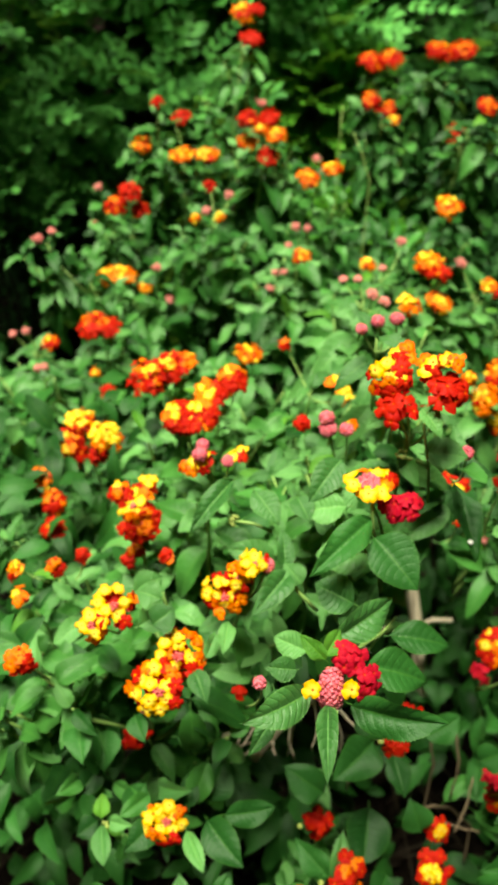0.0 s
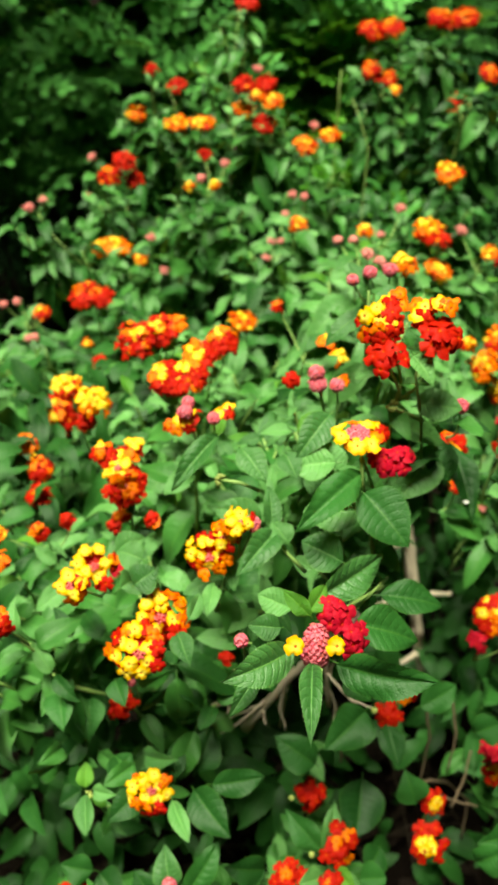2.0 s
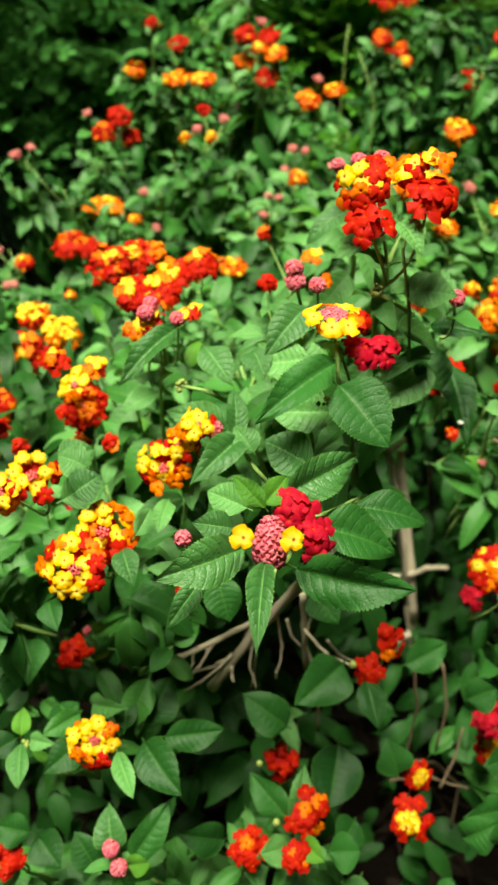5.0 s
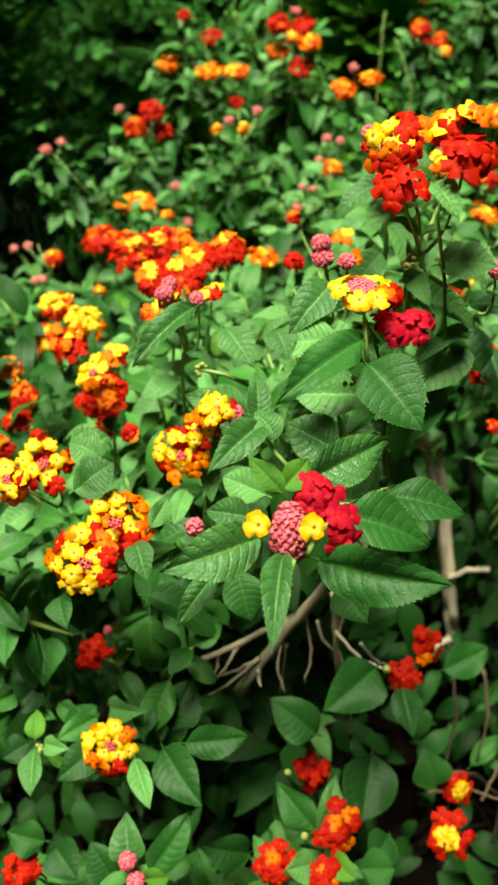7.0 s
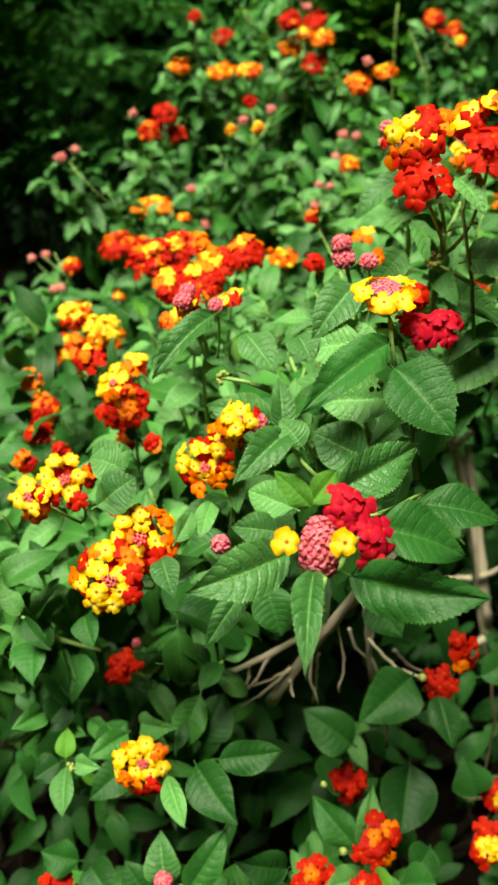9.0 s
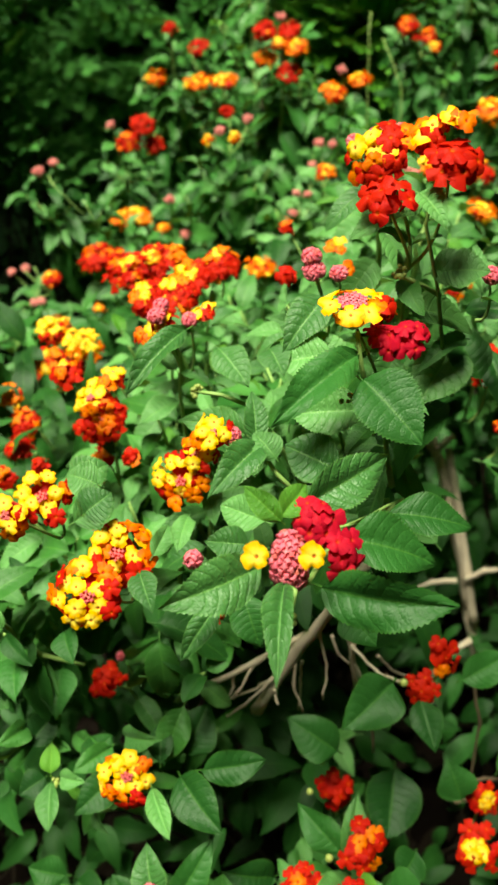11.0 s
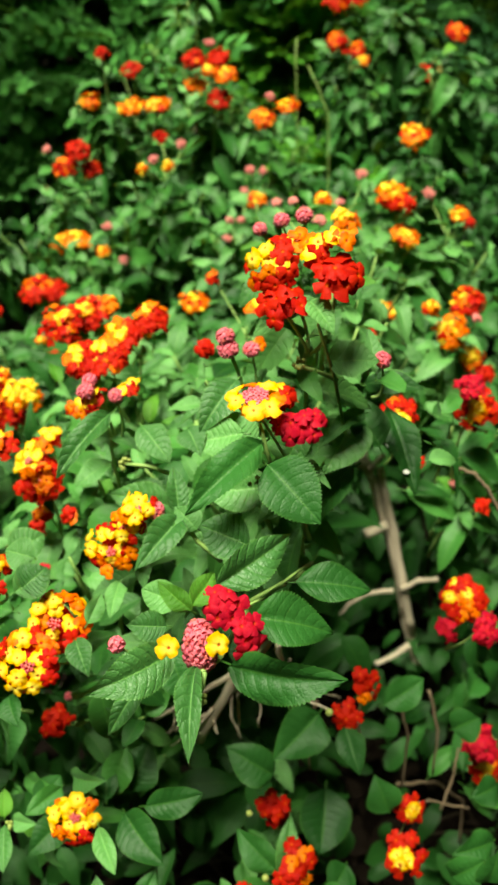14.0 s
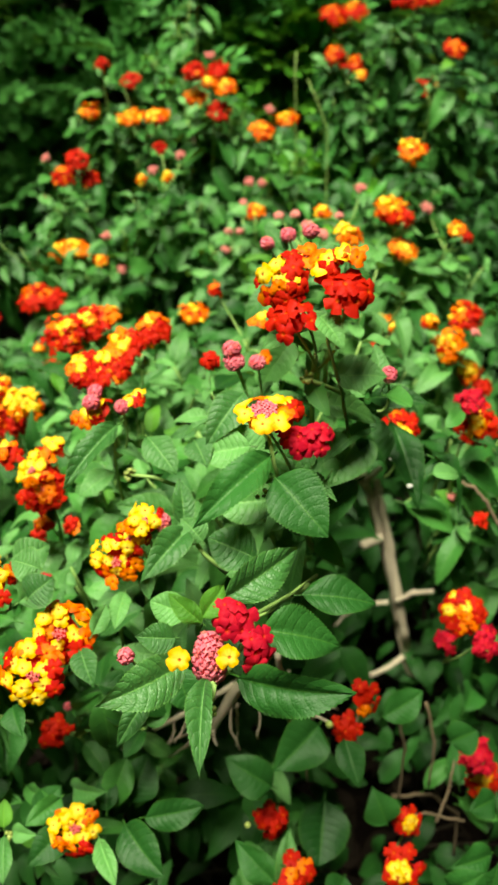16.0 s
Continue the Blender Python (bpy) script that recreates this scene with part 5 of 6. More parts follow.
big_leaf("left", (-0.073, 0.294, 0.858), (-0.056, 0.303, 0.862), 0.0154, (0.1, -0.7, 0.7), "pale", 4)
big_leaf("left", (-0.042, 0.265, 0.853), (-0.036, 0.248, 0.846), 0.0109, (0.1, -0.8, 0.5), "pale", 5)
big_leaf("left", (-0.036, 0.269, 0.858), (-0.030, 0.284, 0.862), 0.0098, (0.2, -0.8, 0.5), "pale", 0)
big_leaf("left", (-0.075, 0.252, 0.833), (-0.069, 0.237, 0.830), 0.0119, (0, -0.8, 0.5), "dark", 1)
big_leaf("left", (-0.022, 0.294, 0.858), (-0.026, 0.273, 0.856), 0.0110, (-0.1, -0.8, 0.5), "pale", 2)
big_leaf("low", (-0.063, 0.335, 0.708), (-0.051, 0.353, 0.717), 0.0203, (0, -0.6, 0.8), "dark", 3)
big_leaf("low", (-0.095, 0.309, 0.724), (-0.116, 0.329, 0.734), 0.0191, (-0.1, -0.7, 0.7), "dark", 4)
big_leaf("low", (-0.102, 0.310, 0.743), (-0.103, 0.285, 0.733), 0.0188, (-0.1, -0.7, 0.7), "dark", 5)
big_leaf("low", (-0.119, 0.281, 0.719), (-0.105, 0.298, 0.725), 0.0189, (0, -0.7, 0.7), "dark", 0)
big_leaf("low", (-0.114, 0.288, 0.780), (-0.109, 0.261, 0.778), 0.0181, (-0.1, -0.7, 0.7), "dark", 1)
for base, tip, broad, tone, shape in (
    ((-0.108, 0.308, 0.751), (-0.105, 0.292, 0.716), 0.0108, "mid", 0),
    ((-0.075, 0.348, 0.705), (-0.05, 0.332, 0.74), 0.0137, "mid", 2),
    ((-0.067, 0.338, 0.695), (-0.045, 0.322, 0.745), 0.0134, "dark", 3),
    ((-0.052, 0.338, 0.688), (-0.028, 0.322, 0.731), 0.0192, "dark", 4),
    ((-0.068, 0.283, 0.72), (-0.046, 0.267, 0.736), 0.0130, "pale", 5),
    ((-0.036, 0.288, 0.735), (-0.048, 0.272, 0.712), 0.0166, "mid", 6),
    ((-0.075, 0.278, 0.718), (-0.093, 0.262, 0.72), 0.0140, "mid", 7),
    ((-0.098, 0.293, 0.71), (-0.077, 0.277, 0.711), 0.0128, "mid", 0),
    ((-0.12, 0.288, 0.725), (-0.132, 0.272, 0.731), 0.0126, "mid", 1),
    ((-0.116, 0.298, 0.703), (-0.098, 0.282, 0.711), 0.0106, "mid", 2),
    ((-0.141, 0.298, 0.685), (-0.114, 0.282, 0.726), 0.0117, "mid", 3),
    ((-0.115, 0.308, 0.774), (-0.123, 0.292, 0.763), 0.0180, "dark", 4),
    ((-0.11, 0.318, 0.784), (-0.117, 0.302, 0.776), 0.0153, "mid", 5)):
    big_leaf("low", base, tip, broad, (0.05, -0.75, 0.65), tone, shape)
dead_stem([(0.000, 0.343, 0.658), (0.026, 0.335, 0.720), (0.047, 0.320, 0.771), (0.061, 0.303, 0.819)], 0.0036, 0.0029)
dead_stem([(-0.025, 0.335, 0.695), (0.002, 0.337, 0.710), (0.032, 0.336, 0.732)], 0.0016, 0.0018)
dead_stem([(0.057, 0.359, 0.728), (0.060, 0.362, 0.696), (0.065, 0.364, 0.650)], 0.0021, 0.0016)
dead_stem([(0.063, 0.363, 0.674), (0.069, 0.358, 0.655), (0.068, 0.356, 0.640)], 0.0011, 0.0007)
dead_stem([(0.061, 0.360, 0.693), (0.074, 0.335, 0.695), (0.086, 0.313, 0.712)], 0.0011, 0.0007)
dead_stem([(0.026, 0.335, 0.720), (0.023, 0.333, 0.692), (0.028, 0.333, 0.667)], 0.0010, 0.0007)
dead_stem([(0.002, 0.337, 0.709), (-0.013, 0.329, 0.687)], 0.0009, 0.0006)
dead_stem([(0.012, 0.336, 0.697), (-0.008, 0.336, 0.671), (-0.019, 0.337, 0.661)], 0.0011, 0.0006)
dead_stem([(0.037, 0.329, 0.746), (0.043, 0.330, 0.712), (0.040, 0.328, 0.684)], 0.0009, 0.0006)
dead_stem([(0.231, 0.610, 0.371), (0.221, 0.625, 0.426), (0.209, 0.641, 0.499), (0.191, 0.656, 0.577), (0.173, 0.675, 0.637)], 0.0068, 0.0052)
dead_stem([(0.222, 0.615, 0.428), (0.211, 0.627, 0.496), (0.203, 0.641, 0.549), (0.195, 0.654, 0.593), (0.191, 0.666, 0.617)], 0.0048, 0.0036)
dead_stem([(0.215, 0.623, 0.447), (0.205, 0.634, 0.514), (0.192, 0.641, 0.566), (0.179, 0.654, 0.617)], 0.0038, 0.0028)
dead_stem([(0.192, 0.635, 0.565), (0.181, 0.630, 0.566), (0.170, 0.624, 0.567)], 0.0052, 0.0048)
dead_stem([(0.179, 0.658, 0.622), (0.189, 0.663, 0.629), (0.195, 0.665, 0.633)], 0.0034, 0.0026)
dead_stem([(0.168, 0.663, 0.629), (0.171, 0.661, 0.627), (0.178, 0.667, 0.617)], 0.0052, 0.0043)
dead_stem([(0.209, 0.620, 0.486), (0.224, 0.610, 0.507), (0.239, 0.595, 0.522)], 0.0031, 0.0022)
dead_stem([(0.217, 0.604, 0.413), (0.197, 0.592, 0.413), (0.176, 0.583, 0.415)], 0.0036, 0.0024)
dead_stem([(0.200, 0.620, 0.486), (0.176, 0.621, 0.485), (0.154, 0.616, 0.477), (0.141, 0.610, 0.468)], 0.0026, 0.0014)
dead_stem([(0.192, 0.443, 0.789), (0.203, 0.439, 0.785), (0.212, 0.434, 0.775), (0.222, 0.427, 0.756)], 0.0011, 0.0012, BARK)
dead_stem([(0.151, 0.388, 0.504), (0.185, 0.392, 0.494), (0.210, 0.386, 0.470), (0.208, 0.376, 0.422)], 0.0015, 0.0012, BARK)
dead_stem([(-0.012, 0.337, 0.699), (-0.013, 0.335, 0.691), (-0.017, 0.332, 0.682)], 0.0010, 0.0006)
dead_stem([(-0.000, 0.336, 0.708), (-0.004, 0.333, 0.701), (-0.009, 0.331, 0.690)], 0.0010, 0.0006)
dead_stem([(0.010, 0.336, 0.695), (-0.002, 0.338, 0.683), (-0.021, 0.342, 0.668)], 0.0010, 0.0006)
dead_stem([(0.012, 0.335, 0.687), (0.012, 0.333, 0.681), (0.013, 0.331, 0.677)], 0.0010, 0.0006)
dead_stem([(0.029, 0.345, 0.699), (0.028, 0.348, 0.675), (0.026, 0.352, 0.644)], 0.0010, 0.0006)
dead_stem([(0.048, 0.360, 0.703), (0.052, 0.358, 0.690), (0.059, 0.357, 0.680)], 0.0010, 0.0006)
dead_stem([(0.065, 0.362, 0.706), (0.062, 0.360, 0.693), (0.060, 0.360, 0.681)], 0.0010, 0.0006)
dead_stem([(0.079, 0.370, 0.671), (0.088, 0.372, 0.655), (0.101, 0.375, 0.642)], 0.0010, 0.0006)
grass_stem([(0.050, 1.353, 0.978), (0.036, 1.306, 0.928), (0.028, 1.260, 0.878)], 0.0004, 0.0006)
grass_stem([(0.047, 1.373, 0.971), (0.041, 1.327, 0.923), (0.035, 1.280, 0.873)], 0.0003, 0.0005)
grass_stem([(0.182, 1.206, 0.923), (0.178, 1.192, 0.903), (0.177, 1.181, 0.887)], 0.0009, 0.0007)
grass_stem([(0.186, 1.131, 0.904), (0.196, 1.115, 0.882), (0.206, 1.092, 0.851)], 0.0007, 0.0009)
grass_stem([(-0.057, 1.286, 0.872), (-0.052, 1.276, 0.858), (-0.046, 1.260, 0.837)], 0.0005, 0.0007)
big_leaf("right", (0.125, 0.373, 0.891), (0.131, 0.329, 0.865), 0.0193, (0.1, -0.6, 0.8), "dark", 2)
specks("right", [((0.121, 0.350, 0.883), 0.0022), ((0.127, 0.335, 0.876), 0.0022)])
big_leaf("front", (0.083, 0.317, 0.957), (0.101, 0.313, 0.960), 0.0155, (0.1, -0.6, 0.8), "pale", 4)
big_leaf("front", (0.107, 0.348, 0.924), (0.134, 0.335, 0.925), 0.0122, (0.1, -0.6, 0.8), "dark", 5)
big_leaf("left", (-0.018, 0.333, 0.930), (-0.043, 0.305, 0.916), 0.0147, (-0.1, -0.6, 0.8), "pale", 0)
big_leaf("left", (0.005, 0.313, 0.887), (-0.024, 0.319, 0.893), 0.0165, (0, -0.6, 0.8), "pale", 1)
big_leaf("left", (-0.060, 0.296, 0.877), (-0.073, 0.299, 0.881), 0.0187, (0, -0.6, 0.8), "pale", 2)
big_leaf("left", (-0.064, 0.281, 0.873), (-0.052, 0.286, 0.880), 0.0157, (0, -0.6, 0.8), "pale", 3)
big_leaf("front", (0.046, 0.317, 0.912), (0.037, 0.329, 0.928), 0.0161, (0, -0.6, 0.8), "pale", 4)
big_leaf("front", (0.018, 0.326, 0.922), (0.023, 0.310, 0.917), 0.0132, (0, -0.7, 0.7), "pale", 5)
big_leaf("left", (0.018, 0.294, 0.887), (0.009, 0.301, 0.896), 0.0157, (0, -0.6, 0.8), "pale", 0)
big_leaf("left", (-0.005, 0.341, 0.916), (0.008, 0.321, 0.907), 0.0180, (0.1, -0.7, 0.7), "pale", 2)
dead_stem([(0.142, 0.368, 0.647), (0.149, 0.363, 0.606), (0.145, 0.353, 0.557)], 0.0012, 0.0008, BARK)
dead_stem([(0.168, 0.381, 0.632), (0.174, 0.370, 0.599), (0.171, 0.362, 0.554)], 0.0012, 0.0008, BARK)
dead_stem([(0.134, 0.344, 0.544), (0.169, 0.356, 0.529), (0.199, 0.350, 0.522)], 0.0012, 0.0008, BARK)
dead_stem([(0.177, 0.351, 0.523), (0.188, 0.364, 0.540), (0.198, 0.384, 0.552)], 0.0012, 0.0008, BARK)
dead_stem([(0.116, 0.373, 0.651), (0.111, 0.359, 0.632), (0.115, 0.359, 0.598)], 0.0012, 0.0008, BARK)
dead_stem([(0.079, 0.340, 0.689), (0.071, 0.339, 0.654), (0.074, 0.343, 0.608)], 0.0012, 0.0008, BARK)
big_leaf("low", (0.171, 0.252, 0.657), (0.144, 0.244, 0.663), 0.0232, (0, -0.7, 0.7), "dark", 0)
big_leaf("low", (0.141, 0.232, 0.663), (0.159, 0.231, 0.680), 0.0210, (0, -0.7, 0.7), "dark", 1)
big_leaf("low", (0.188, 0.293, 0.647), (0.169, 0.284, 0.651), 0.0215, (0, -0.7, 0.7), "dark", 2)
big_leaf("low", (0.155, 0.219, 0.680), (0.160, 0.224, 0.704), 0.0183, (0, -0.7, 0.7), "dark", 3)
big_leaf("low", (0.168, 0.328, 0.660), (0.184, 0.325, 0.674), 0.0208, (0, -0.7, 0.7), "dark", 4)
SHRUBS["low"].stalk([Vector(p) for p in ((-0.127, 0.312, 0.763), (-0.109, 0.308, 0.757), (-0.090, 0.311, 0.744))], 0.0016, 0.0013)
SHRUBS["front"].stalk([Vector(p) for p in ((0.029, 0.212, 0.916), (0.044, 0.235, 0.899), (0.060, 0.262, 0.884), (0.070, 0.280, 0.872))], 0.0006, 0.0009)
SHRUBS["front"].stalk([Vector(p) for p in ((0.019, 0.191, 0.912), (0.025, 0.203, 0.903), (0.040, 0.243, 0.890), (0.064, 0.266, 0.880))], 0.0009, 0.0014)
SHRUBS["left"].stalk([Vector(p) for p in ((0.010, 0.303, 0.889), (0.018, 0.295, 0.878), (0.028, 0.293, 0.866))], 0.0009, 0.0013)
SHRUBS["front"].stalk([Vector(p) for p in ((0.085, 0.309, 1.004), (0.080, 0.309, 0.994), (0.078, 0.309, 0.980), (0.086, 0.315, 0.950), (0.092, 0.321, 0.915))], 0.0006, 0.0009)
SHRUBS["front"].stalk([Vector(p) for p in ((0.050, 0.286, 0.949), (0.052, 0.286, 0.934), (0.057, 0.289, 0.912))], 0.0008, 0.0012)
SHRUBS["front"].stalk([Vector(p) for p in ((0.020, 0.189, 0.914), (0.019, 0.186, 0.910), (0.017, 0.184, 0.907))], 0.0009, 0.0007)
SHRUBS["left"].stalk([Vector(p) for p in ((-0.016, 0.342, 0.893), (-0.005, 0.341, 0.891), (0.006, 0.338, 0.887))], 0.0009, 0.0012)
SHRUBS["front"].stalk([Vector(p) for p in ((0.070, 0.315, 0.958), (0.080, 0.317, 0.952), (0.088, 0.319, 0.946))], 0.0009, 0.0012)
for run in (((-0.178, 0.82, 0.849), (-0.161, 0.82, 0.826), (-0.138, 0.82, 0.800)), ((-0.149, 0.82, 0.829), (-0.143, 0.82, 0.811), (-0.134, 0.82, 0.792)),
            ((-0.222, 0.82, 0.759), (-0.210, 0.82, 0.745), (-0.197, 0.82, 0.727)), ((-0.214, 0.83, 0.760), (-0.205, 0.82, 0.742), (-0.196, 0.82, 0.726))):
    SHRUBS["middle"].stalk([Vector(p) for p in run], 0.0004, 0.0005)
berries("front", (0.017, 0.183, 0.907), 0.0021, 8)
berries("left", (-0.016, 0.342, 0.893), 0.0026, 10)
berries("front", (0.070, 0.315, 0.959), 0.0024, 10)
berries("front", (0.046, 0.278, 0.924), 0.0022, 8)
berries("low", (0.082, 0.304, 0.725), 0.0024, 1)
berries("low", (0.037, 0.302, 0.661), 0.0023, 1)
berries("low", (0.035, 0.237, 0.674), 0.0022, 1)
berries("low", (-0.101, 0.257, 0.720), 0.0024, 8)
berries("low", (-0.121, 0.304, 0.768), 0.0026, 7)
berries("low", (0.029, 0.292, 0.647), 0.0021, 1)

# ---------------------------------------------------------------- understory: shaded leaves inside the bushes


def inner_leaves(shrub, centre, size, count, seed):
    s = SHRUBS[shrub]
    rng = random.Random(seed)
    done = 0
    while done < count:
        q = Vector((rng.uniform(-1, 1), rng.uniform(-1, 1), rng.uniform(-1, 1)))
        if q.length > 1:
            continue
        done += 1
        p = Vector((centre[0] + q.x * size[0], centre[1] + q.y * size[1], centre[2] + q.z * size[2]))
        if hollow(p):
            continue
        way = (Vector((q.x, q.y - 0.4, 0.2)) + Vector((rng.uniform(-1, 1), rng.uniform(-1, 1), rng.uniform(-1, 0.6))) * 0.9).normalized()
        v, f, u = rng.choice(COARSE)
        # inner leaves take only the tone darkened for shade
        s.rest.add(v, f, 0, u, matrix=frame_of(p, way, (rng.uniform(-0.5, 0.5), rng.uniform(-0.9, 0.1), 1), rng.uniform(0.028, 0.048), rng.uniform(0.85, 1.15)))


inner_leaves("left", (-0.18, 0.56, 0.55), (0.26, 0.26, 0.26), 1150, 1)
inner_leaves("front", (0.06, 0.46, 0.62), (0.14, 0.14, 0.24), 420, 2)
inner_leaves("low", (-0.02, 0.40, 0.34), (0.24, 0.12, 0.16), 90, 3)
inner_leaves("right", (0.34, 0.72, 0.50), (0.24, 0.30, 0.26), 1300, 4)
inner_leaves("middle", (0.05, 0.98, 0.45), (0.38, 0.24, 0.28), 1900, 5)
# dark leaves added to fill the black shade at the left
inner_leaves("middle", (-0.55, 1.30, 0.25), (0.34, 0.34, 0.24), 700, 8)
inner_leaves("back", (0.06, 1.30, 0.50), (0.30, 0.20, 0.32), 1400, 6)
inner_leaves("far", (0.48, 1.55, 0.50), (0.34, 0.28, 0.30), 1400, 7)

# leaf masses beside the view, added unseen to hold back side light
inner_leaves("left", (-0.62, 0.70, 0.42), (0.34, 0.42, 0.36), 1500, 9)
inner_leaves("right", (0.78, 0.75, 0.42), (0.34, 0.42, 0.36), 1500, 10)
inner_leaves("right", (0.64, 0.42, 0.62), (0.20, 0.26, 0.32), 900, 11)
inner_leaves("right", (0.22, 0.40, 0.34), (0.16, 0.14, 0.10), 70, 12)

# ---------------------------------------------------------------- hedge behind


def spray_shape(seed, leaflets=9):
    """A feathered leaf: a thin rib along +y with paired oval leaflets."""
    rng = random.Random(seed)
    heap = Heap()
    small = [leaf_shape(4, 1, broad=rng.uniform(0.45, 0.6), fold=0.15, droop=0.1, teeth=0.0, quilt=0.0, stalk=0.0, peak=0.48, seed=k) for k in range(3)]
    for k in range(leaflets):
        u = 0.22 + 0.74 * k / (leaflets - 1)
        for s in (1, -1):
            v, f, uv = rng.choice(small)
            way = Vector((s * 0.9, 0.5 + rng.uniform(-0.15, 0.15), rng.uniform(-0.1, 0.1)))
            heap.add(v, f, 0, uv, matrix=frame_of((0, u, -0.25 * u * u), way, (0, 0.1, 1), 0.30 * (1 - 0.35 * abs(u - 0.5)) * rng.uniform(0.85, 1.1)))
    v, f, uv = rng.choice(small)
    heap.add(v, f, 0, uv, matrix=frame_of((0, 0.97, -0.24), (0, 1, -0.3), (0, 0, 1), 0.26))
    v, f = tube([(0, 0, 0), (0, 0.5, -0.06), (0, 1.0, -0.25)], [0.012, 0.009, 0.005], 3)
    heap.add(v, f, 0)
    return heap


def hedge(name, label, centre, size, count, length, mat, seed, leaflets=9, tufts=0):
    """A bush of feathered leaves: a thing with its limbs and a mass of sprays over a lumpy body or in tufts."""
    rng = random.Random(seed)
    thing = tagged(new(name), label, "bush")
    foot = Vector((centre[0], centre[1], 0))
    thing.matrix_basis = Matrix.Translation(foot)
    BASE[thing.name] = Matrix.Translation(foot)
    sprays = []
    for k in range(4):
        h = spray_shape(seed * 10 + k, leaflets)
        sprays.append((np.concatenate(h.v), h.f, np.concatenate(h.u)))
    heap, wood, clumps = Heap(), Heap(), []
    for k in range(tufts):
        q = Vector((rng.gauss(0, 1), -abs(rng.gauss(0, 1)), rng.gauss(0, 1) + 0.3)).normalized()
        clumps.append(Vector(centre) + Vector((q.x * size[0], q.y * size[1], q.z * size[2])) * rng.uniform(0.6, 1.05))
    for k in range(count):
        q = Vector((rng.gauss(0, 1), rng.gauss(0, 1), rng.gauss(0, 1))).normalized()
        if q.y > 0.5:
            q.y = -q.y
        lump = 0.78 + 0.34 * noise.noise(Vector((q.x * 2.4, q.y * 2.4, q.z * 2.4 + seed))) + rng.uniform(-0.16, 0.08)
        p = Vector(centre) + Vector((q.x * size[0], q.y * size[1], q.z * size[2])) * lump
        if clumps:
            home = rng.choice(clumps)
            d = Vector((rng.gauss(0, 1), rng.gauss(0, 1), abs(rng.gauss(0, 1)))).normalized()
            p, q = home + Vector((d.x, d.y, d.z * 0.7)) * length * 0.75 * rng.uniform(0.6, 1.0), d
        if p.z < 0.05:
            continue
        way = (q + Vector((rng.uniform(-1, 1), rng.uniform(-1, 0.4), rng.uniform(-0.5, 0.7))) * 0.8).normalized()
        face = (Vector((-0.1, -0.5, 0.95)) + q * 0.35 + Vector((rng.uniform(-1, 1), rng.uniform(-1, 1), 0)) * 0.4)
        v, f, u = rng.choice(sprays)
        heap.add(v, f, 0, u, matrix=frame_of(p, way, face, length * rng.uniform(0.7, 1.2)))
    for k in range(9):
        a = rng.uniform(0, 6.28)
        end = Vector(centre) + Vector((math.cos(a) * size[0] * 0.7, math.sin(a) * size[1] * 0.7, size[2] * rng.uniform(0.0, 0.8)))
        v, f = tube(bend(foot + Vector((rng.uniform(-0.1, 0.1), rng.uniform(-0.05, 0.05), -0.02)), end, (0, 0, 0.1), 6), [0.0035 * (1 - 0.11 * i) for i in range(7)], 5)
        wood.add(v, f, 0)
    part("limb", wood.mesh("limb", [DARK_BARK]), thing)
    part("foliage", heap.mesh("foliage", [mat]), thing, kind="stuff")


hedge("hedge_bush", "leafy bush with pale feathered sprays over deep shade", (-0.66, 1.85, 0.98), (0.46, 0.36, 0.23), 700, 0.115, LEAF_HEDGE_LIT, 21, 4, 40)
hedge("hedge_bush", "leafy bush hanging over deep shade", (-0.49, 1.80, 0.68), (0.13, 0.13, 0.18), 260, 0.105, LEAF_HEDGE_LIT, 37, 4, 18)
# dark bush added where only deep shade shows under the hedge
hedge("hedge_bush", "low dark bush added to fill the shade under the hedge", (-0.85, 2.30, 0.36), (0.60, 0.36, 0.40), 220, 0.15, LEAF_HEDGE_SHADE, 27, 5)
hedge("hedge_bush", "dense dark green bush of feathered leaves", (0.02, 2.30, 0.78), (0.62, 0.40, 0.66), 1100, 0.13, LEAF_HEDGE_LIT, 22, 5, 85)
hedge("hedge_bush", "bright green bush with fine fern-like sprays", (0.27, 1.96, 0.71), (0.12, 0.11, 0.17), 120, 0.085, LEAF_FERN, 23, 11)
hedge("fern_bush", "low bright green bush of fine ferny sprays", (0.30, 1.62, 0.52), (0.13, 0.12, 0.13), 150, 0.075, LEAF_FERN, 30, 11)
hedge("hedge_bush", "dense dark green bush of feathered leaves", (1.00, 2.05, 0.55), (0.50, 0.45, 0.50), 620, 0.14, LEAF_HEDGE_SHADE, 24, 5)
hedge("hedge_bush", "dense dark green bush of feathered leaves", (1.45, 2.45, 0.70), (0.45, 0.4, 0.72), 520, 0.15, LEAF_HEDGE_SHADE, 28, 5)
hedge("hedge_bush", "dense dark green bush of feathered leaves", (0.50, 2.55, 0.70), (0.55, 0.36, 0.62), 620, 0.15, LEAF_HEDGE_LIT, 29, 5)
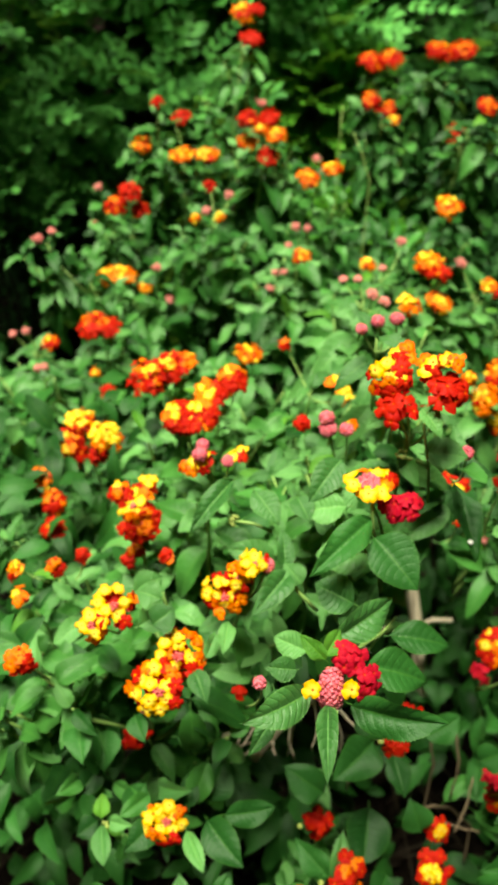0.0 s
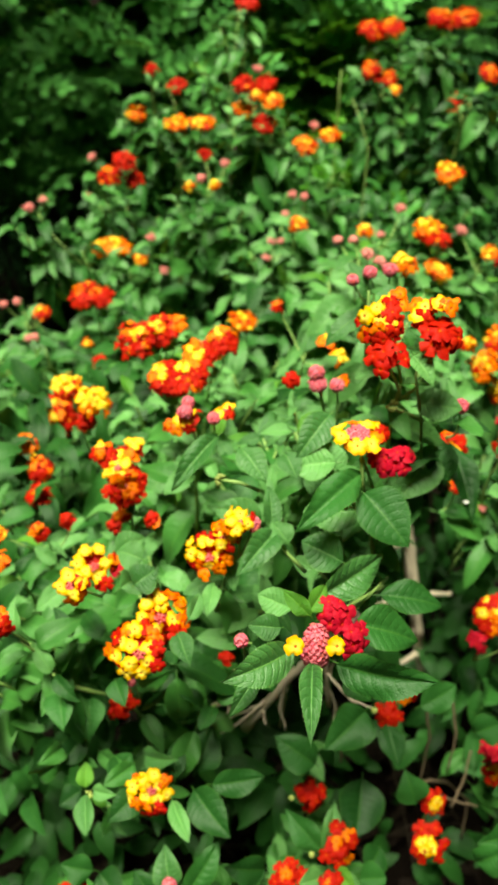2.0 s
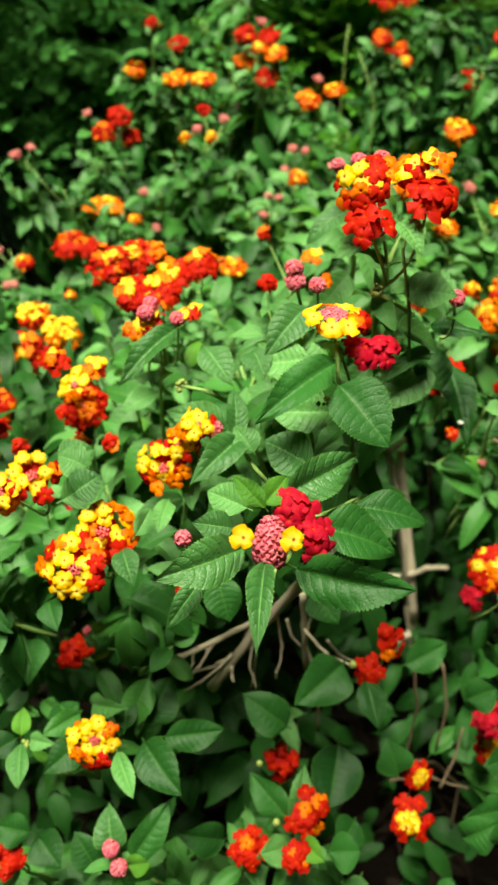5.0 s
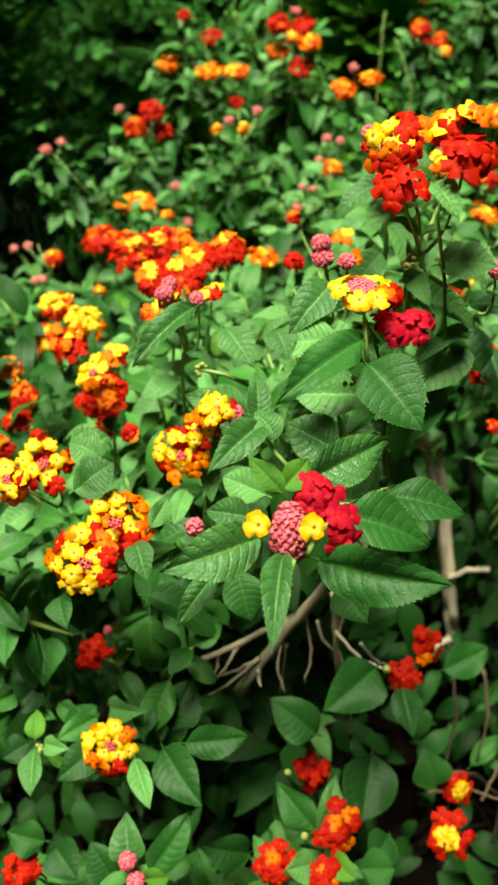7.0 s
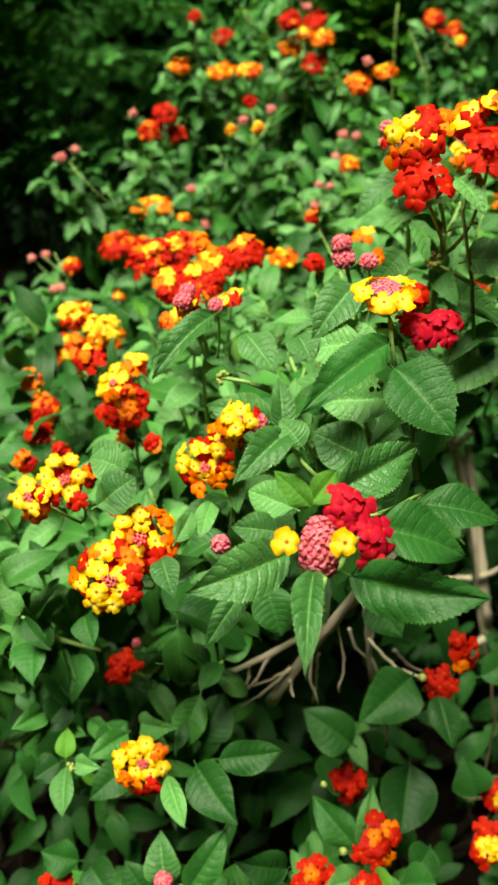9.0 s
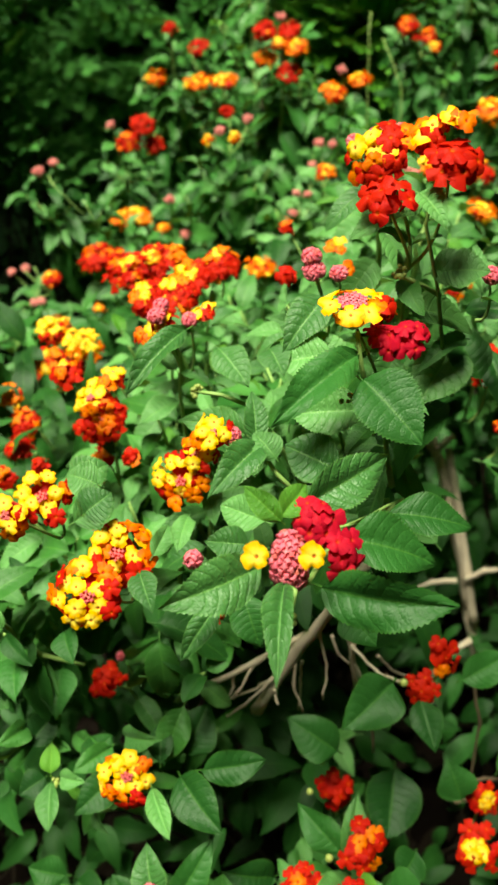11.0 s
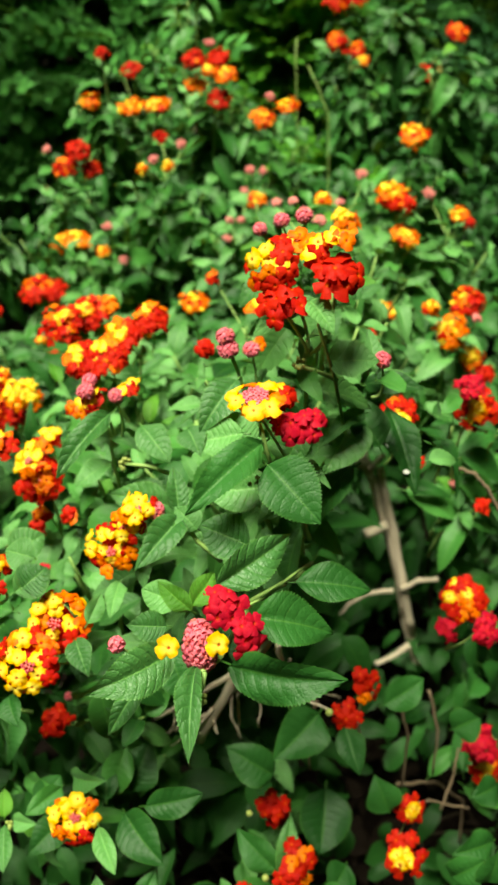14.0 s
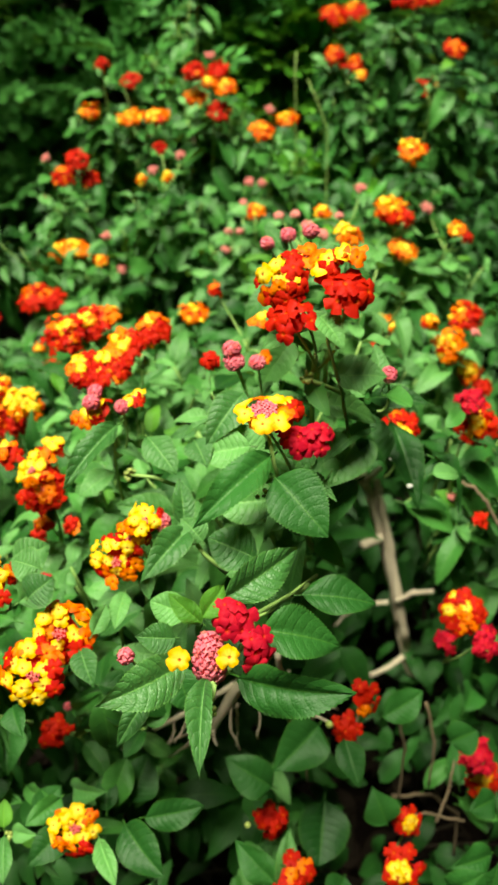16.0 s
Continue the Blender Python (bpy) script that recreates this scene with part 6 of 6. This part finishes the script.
hedge("hedge_bush", "tall dark hedge added to close the garden and shade the back", (-0.6, 3.1, 1.0), (1.3, 0.5, 1.6), 1000, 0.24, LEAF_HEDGE_SHADE, 25, 5)
# crown above the view, added to shade what stands below it
hedge("hedge_bush", "tall dark hedge added to close the garden and shade the back", (-0.5, 3.0, 1.75), (1.2, 0.75, 0.6), 900, 0.26, LEAF_HEDGE_SHADE, 35, 5)
hedge("hedge_bush", "tall dark hedge added to close the garden and shade the back", (1.5, 3.0, 1.0), (1.3, 0.5, 1.6), 1000, 0.24, LEAF_HEDGE_SHADE, 26, 5)
# second unseen crown, added for the same shade on the right
hedge("hedge_bush", "tall dark hedge added to close the garden and shade the back", (1.2, 3.1, 1.75), (1.1, 0.75, 0.6), 900, 0.26, LEAF_HEDGE_SHADE, 36, 5)


def hedge_wall(label, corner, along, height, seed):
    """A clipped hedge added round the place: a leafy body with an uneven face on both sides."""
    rng = random.Random(seed)
    a, b = Vector(corner), Vector(along)
    thing = tagged(new("added_hedge"), label, "hedge")
    thing.matrix_basis = Matrix.Translation(a)
    BASE[thing.name] = Matrix.Translation(a)
    h = spray_shape(seed, 5)
    v, f, u = np.concatenate(h.v), h.f, np.concatenate(h.u)
    heap = Heap()
    side = Vector((-b.y, b.x, 0)).normalized()
    for k in range(3000):
        p = a + b * rng.random() + side * rng.uniform(-0.25, 0.25) + Vector((0, 0, height * rng.random() ** 0.8))
        way = Vector((rng.uniform(-1, 1), rng.uniform(-1, 1), rng.uniform(-0.4, 1)))
        heap.add(v, f, 0, u, matrix=frame_of(p, way, (rng.uniform(-1, 1), rng.uniform(-1, 1), 0.8), rng.uniform(0.28, 0.46)))
    part("foliage", heap.mesh("foliage", [LEAF_HEDGE_SHADE]), thing, kind="stuff")


# two side hedges out of view, added to keep low sky light off
hedge_wall("hedge added beside the lantana, out of view, to block light", (-2.0, -1.0, 0), (0.1, 4.6, 0), 3.0, 31)
hedge_wall("hedge added beside the lantana, out of view, to block light", (2.2, -1.0, 0), (-0.1, 4.6, 0), 3.0, 32)
hedge_wall("clipped green hedge closing the garden", (-2.6, 3.75, 0), (5.4, 0, 0), 2.6, 34)
# also unseen, added to block light from behind the camera
hedge_wall("hedge added behind the camera to block light", (-2.0, -1.1, 0), (4.2, 0, 0), 3.0, 33)

# ---------------------------------------------------------------- last pieces

for s in SHRUBS.values():
    s.finish()
